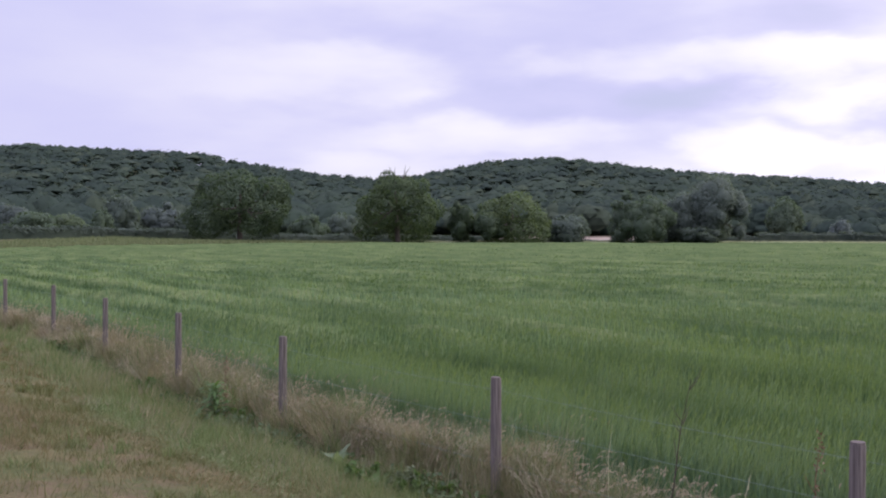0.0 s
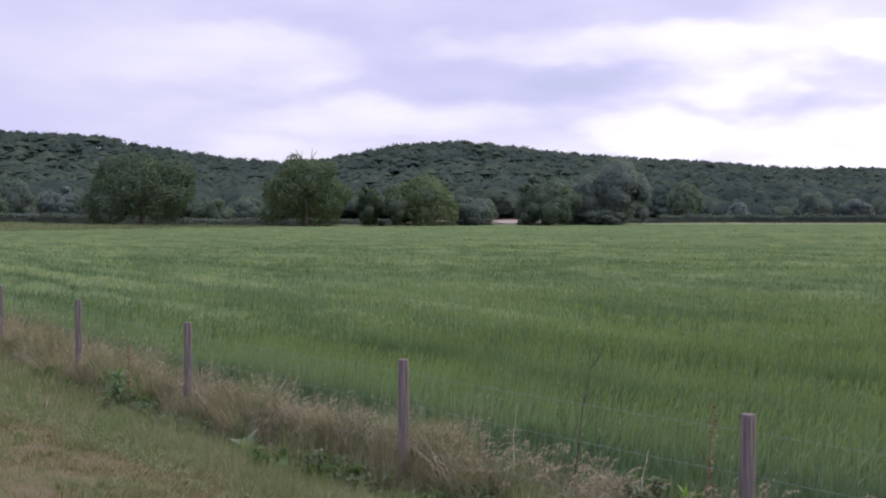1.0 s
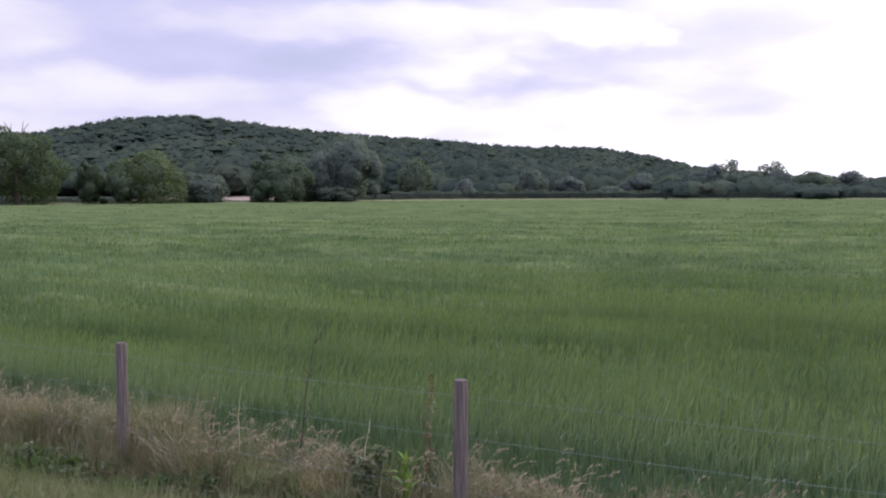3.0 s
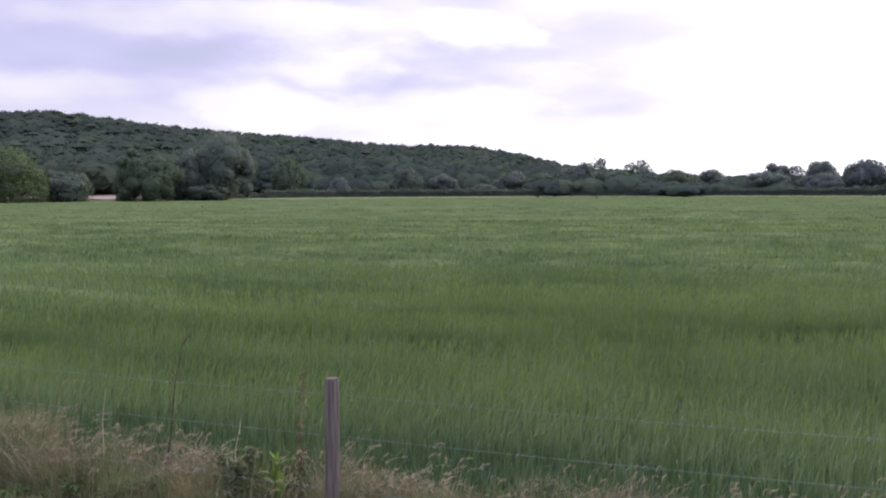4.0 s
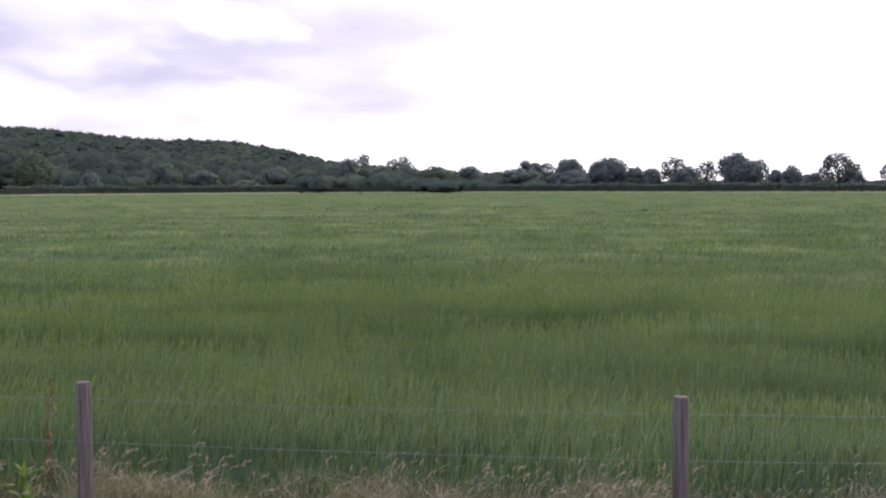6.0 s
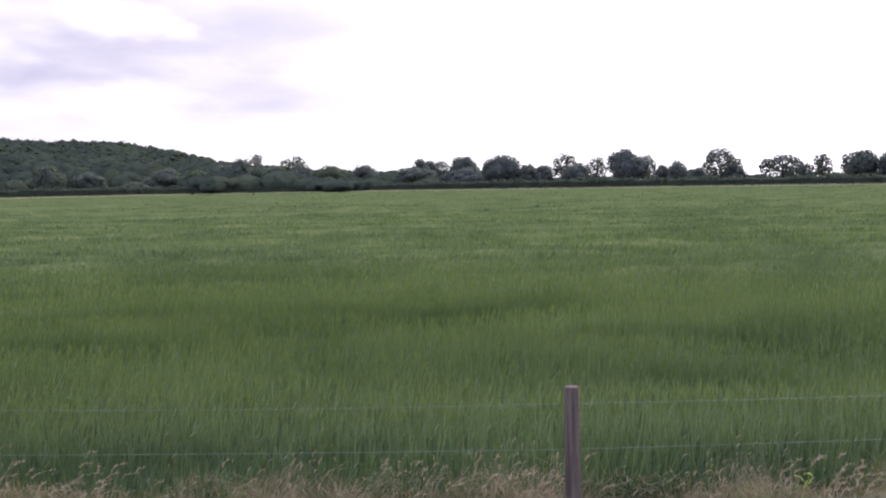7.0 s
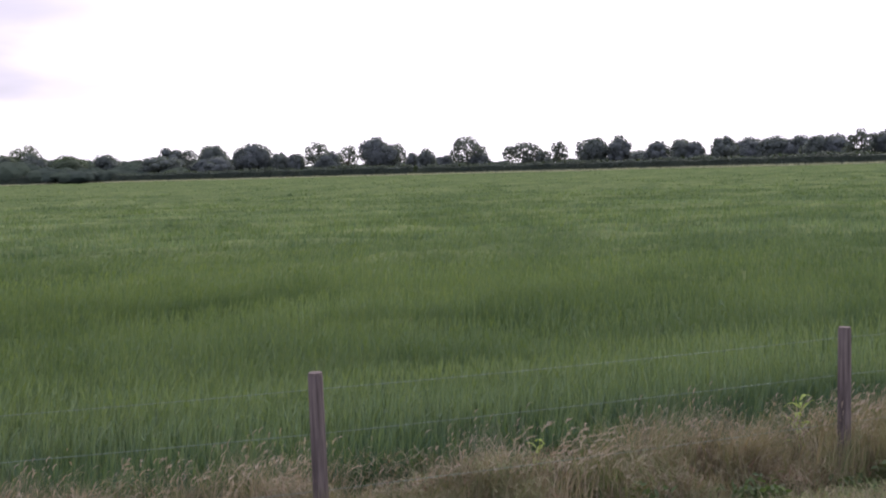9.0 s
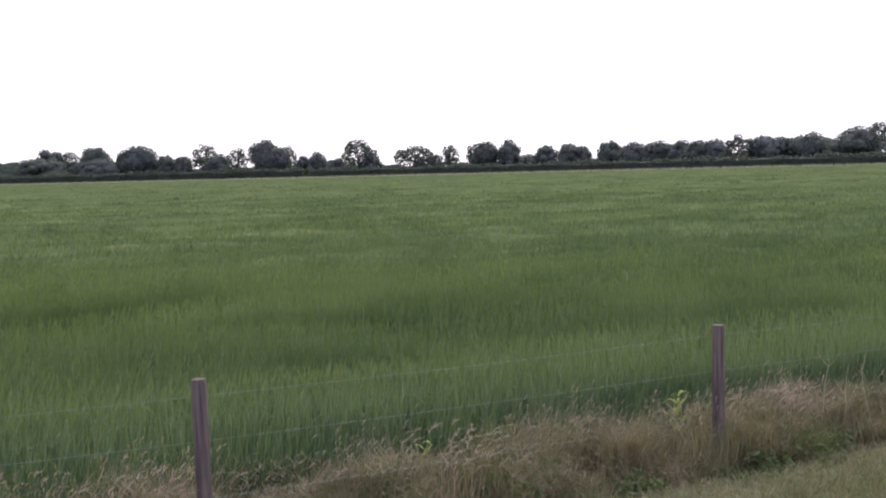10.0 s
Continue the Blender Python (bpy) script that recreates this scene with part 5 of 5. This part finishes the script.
def leafy_plant(name, label, x, y, leaves, length, width, leaf, seed, height=0.0, stem=None, steep=0.0):
    """A rosette or leafy stem of broad leaves, each a part."""
    rng = random.Random(seed)
    z = float(ground_z(x, y))
    top = thing(name, (x, y, z), label, "weed")
    kinds = [broad_leaf(length, width, d) for d in (0.35, 0.6, 0.85)]
    for k in kinds:
        k.materials.append(leaf)
    if height:
        bend = rng.uniform(-0.06, 0.06), rng.uniform(-0.06, 0.06)
        v, f = tube([(0, 0, -0.05), (bend[0] * 0.4, bend[1] * 0.4, height * 0.5), (bend[0], bend[1], height)], [0.007, 0.006, 0.003], 6)
        part("stem", arrays_mesh("stem", v, f, True), stem or leaf, top)
    for i in range(leaves):
        ob = new("leaf", rng.choice(kinds))
        ob.parent = top
        t = i / max(1, leaves - 1)
        up = height * (0.1 + 0.85 * t) if height else 0.02
        size = rng.uniform(0.7, 1.15) * (1 - 0.45 * t if height else 1)
        ob.matrix_basis = pose(0, 0, up, 0, -steep - rng.uniform(-5, 20), i * 137.5 + rng.uniform(-25, 25)) @ Matrix.Scale(size, 4)
    return top


def stalk(name, label, x, y, height, lean, mat, seed, twigs=6, tufts_n=0, thick=0.006):
    """A tall dead or dry stalk with a few side twigs and, on some, knots of seed."""
    rng = random.Random(seed)
    z = float(ground_z(x, y))
    top = thing(name, (x, y, z), label, "weed")
    tip = np.array((lean[0], lean[1], height))
    spine = [np.array((0, 0, -0.06)), tip * 0.35 + (0.01, -0.012, 0), tip * 0.7 + (-0.012, 0.01, 0), tip]
    part("stem", arrays_mesh("stem", *tube(spine, [thick, thick * 0.85, thick * 0.6, thick * 0.25], 6), True), mat, top)
    for i in range(twigs):
        t = rng.uniform(0.3, 0.95)
        a, l = rng.uniform(0, 6.28), rng.uniform(0.05, 0.16)
        b = tip * t
        e = b + np.array((math.cos(a) * l * 0.7, math.sin(a) * l * 0.7, l))
        part("twig", arrays_mesh("twig", *tube([b, (b + e) / 2 + (0, 0, -0.01), e], [thick * 0.5, thick * 0.4, thick * 0.2], 5), True), mat, top)
    if tufts_n:
        r2 = np.random.default_rng(seed)
        t = r2.uniform(0.3, 1.0, tufts_n)
        p = tip * t[:, None] + r2.normal(0, 0.018, (tufts_n, 3))
        tagged(part("seed_tufts", arrays_mesh("seed_tufts", *leaf_cards(r2, p, r2.normal(0, 1, (tufts_n, 3)), 0.017)), mat, top), kind="stuff")
    return top


def bushy_weed(name, label, x, y, height, wide, leaf, seed, n=420, size=0.05, stems=5):
    """Several upright stems thick with small narrow leaves."""
    rng = np.random.default_rng(seed)
    z = float(ground_z(x, y))
    top = thing(name, (x, y, z), label, "weed")
    at, out = [], []
    for i in range(stems):
        a = rng.uniform(0, 6.28)
        tip = np.array((math.cos(a) * wide / 2 * rng.uniform(0.2, 1), math.sin(a) * wide / 2 * rng.uniform(0.2, 1), height * rng.uniform(0.7, 1.05)))
        foot = tip * (0.35, 0.35, 0)
        part("stem", arrays_mesh("stem", *tube([foot + (0, 0, -0.04), (foot + tip) / 2, tip], [0.006, 0.005, 0.002], 5), True), leaf, top)
        t = rng.uniform(0.08, 1, n // stems)
        p = foot + (tip - foot) * t[:, None] + rng.normal(0, 0.035, (len(t), 3)) * (1.25 - t)[:, None]
        at.append(p), out.append(np.concatenate([rng.normal(0, 0.6, (len(t), 2)), np.full((len(t), 1), 0.8)], 1))
    part("leaves", arrays_mesh("leaves", *leaf_cards(rng, np.concatenate(at), np.concatenate(out), size, 2.4)), leaf, top)
    return top


leafy_plant("dock_plant", "leafy green dock plant standing in the dry grass", -2.70, 11.62, 56, 0.34, 0.075, DOCK, 1, 0.56, steep=-14)
stalk("dock_seed_stalk", "dry brown dock stalk rising from green leaves", -2.62, 11.75, 0.86, (0.02, 0.03), BROWN, 14, 5, 90, 0.006)
leafy_plant("burdock_plant", "large pale upturned leaves of a low plant", -1.00, 9.45, 5, 0.30, 0.085, PALE_LEAF, 2, steep=30)
leafy_plant("dock_rosette", "low rosette of dark green dock leaves", 0.02, 8.75, 9, 0.26, 0.085, DOCK, 3, steep=8)
leafy_plant("dock_rosette", "low rosette of broad green leaves in the grass", -0.62, 8.70, 8, 0.22, 0.07, DOCK, 4, steep=10)
leafy_plant("lettuce_weed", "fresh green upright leaves beside a thistle", 2.31, 6.47, 16, 0.30, 0.055, LETTUCE, 5, 0.42, steep=45)
leafy_plant("sow_thistle", "bright yellow-green leafy shoot above the dry grass", 7.99, 0.60, 14, 0.23, 0.05, FRESH, 6, 0.47, steep=5)
leafy_plant("sow_thistle", "small bright yellow-green shoot above the dry grass", 6.45, 2.20, 8, 0.16, 0.045, FRESH, 7, 0.38, steep=5)
bushy_weed("grey_thistle", "grey-green thistle clump growing by the fence", 2.10, 6.70, 0.50, 0.40, THISTLE, 8, 700, 0.030, 9)
bushy_weed("grey_thistle", "pale grey-green thistle low in the grass", -0.32, 8.62, 0.30, 0.34, THISTLE, 9, 380, 0.024, 6)
stalk("dead_stalk", "tall dark dead stalk leaning over the crop edge", 1.68, 7.42, 1.26, (0.20, -0.04), DEAD, 10, 10, 0, 0.006)
stalk("dock_seed_stalk", "reddish-brown dock stalk hung with dry seed", 2.46, 6.52, 1.05, (0.07, -0.02), BROWN, 11, 5, 120, 0.006)
stalk("straw_stalk", "single bleached grass stalk", 1.29, 7.72, 0.86, (0.05, -0.05), STRAW, 12, 1, 0, 0.005)
stalk("straw_stalk", "bleached bent grass stalk beside a thistle", 2.02, 6.72, 0.72, (0.09, -0.06), STRAW, 13, 2, 0, 0.005)
for i, (dx, dy, h) in enumerate(((0.0, 0.0, 0.72), (0.22, -0.2, 0.62), (-0.18, 0.2, 0.58), (0.40, -0.42, 0.66), (0.1, -0.05, 0.5))):
    stalk("straw_stalk", "bleached dry stalks leaning above the grass", 8.40 + dx, -0.45 + dy, h, (0.14 - 0.09 * i, -0.10 + 0.06 * i), STRAW, 20 + i, 2, 0, 0.004)

NETTLES = [(6.80, 0.62, 0.13), (-0.30, 8.55, 0.28), (0.62, 7.72, 0.24), (-0.75, 8.85, 0.28), (-2.45, 11.7, 0.30), (5.85, 2.15, 0.17),
           (-4.3, 14.1, 0.30)]
for i, (x, y, h) in enumerate(NETTLES):
    bushy_weed("nettle_clump", "dark green nettles among the dry verge grass", x, y, h * 0.75, h * 1.5, DOCK, 50 + i, 330, 0.028, 7)

bushy_weed("yarrow_clump", "pale grey flowering yarrow low in the grass", -1.95, 10.85, 0.20, 0.65, PALE_LEAF, 70, 620, 0.020, 16)
bushy_weed("yarrow_clump", "pale grey flowering yarrow beside the dock", -2.45, 11.35, 0.20, 0.65, PALE_LEAF, 71, 620, 0.020, 16)
bushy_weed("dock_clump", "reddish-brown dry dock clump standing at the crop's far edge", 153.7, 203.3, 1.15, 0.8, BROWN, 80, 300, 0.10, 9)
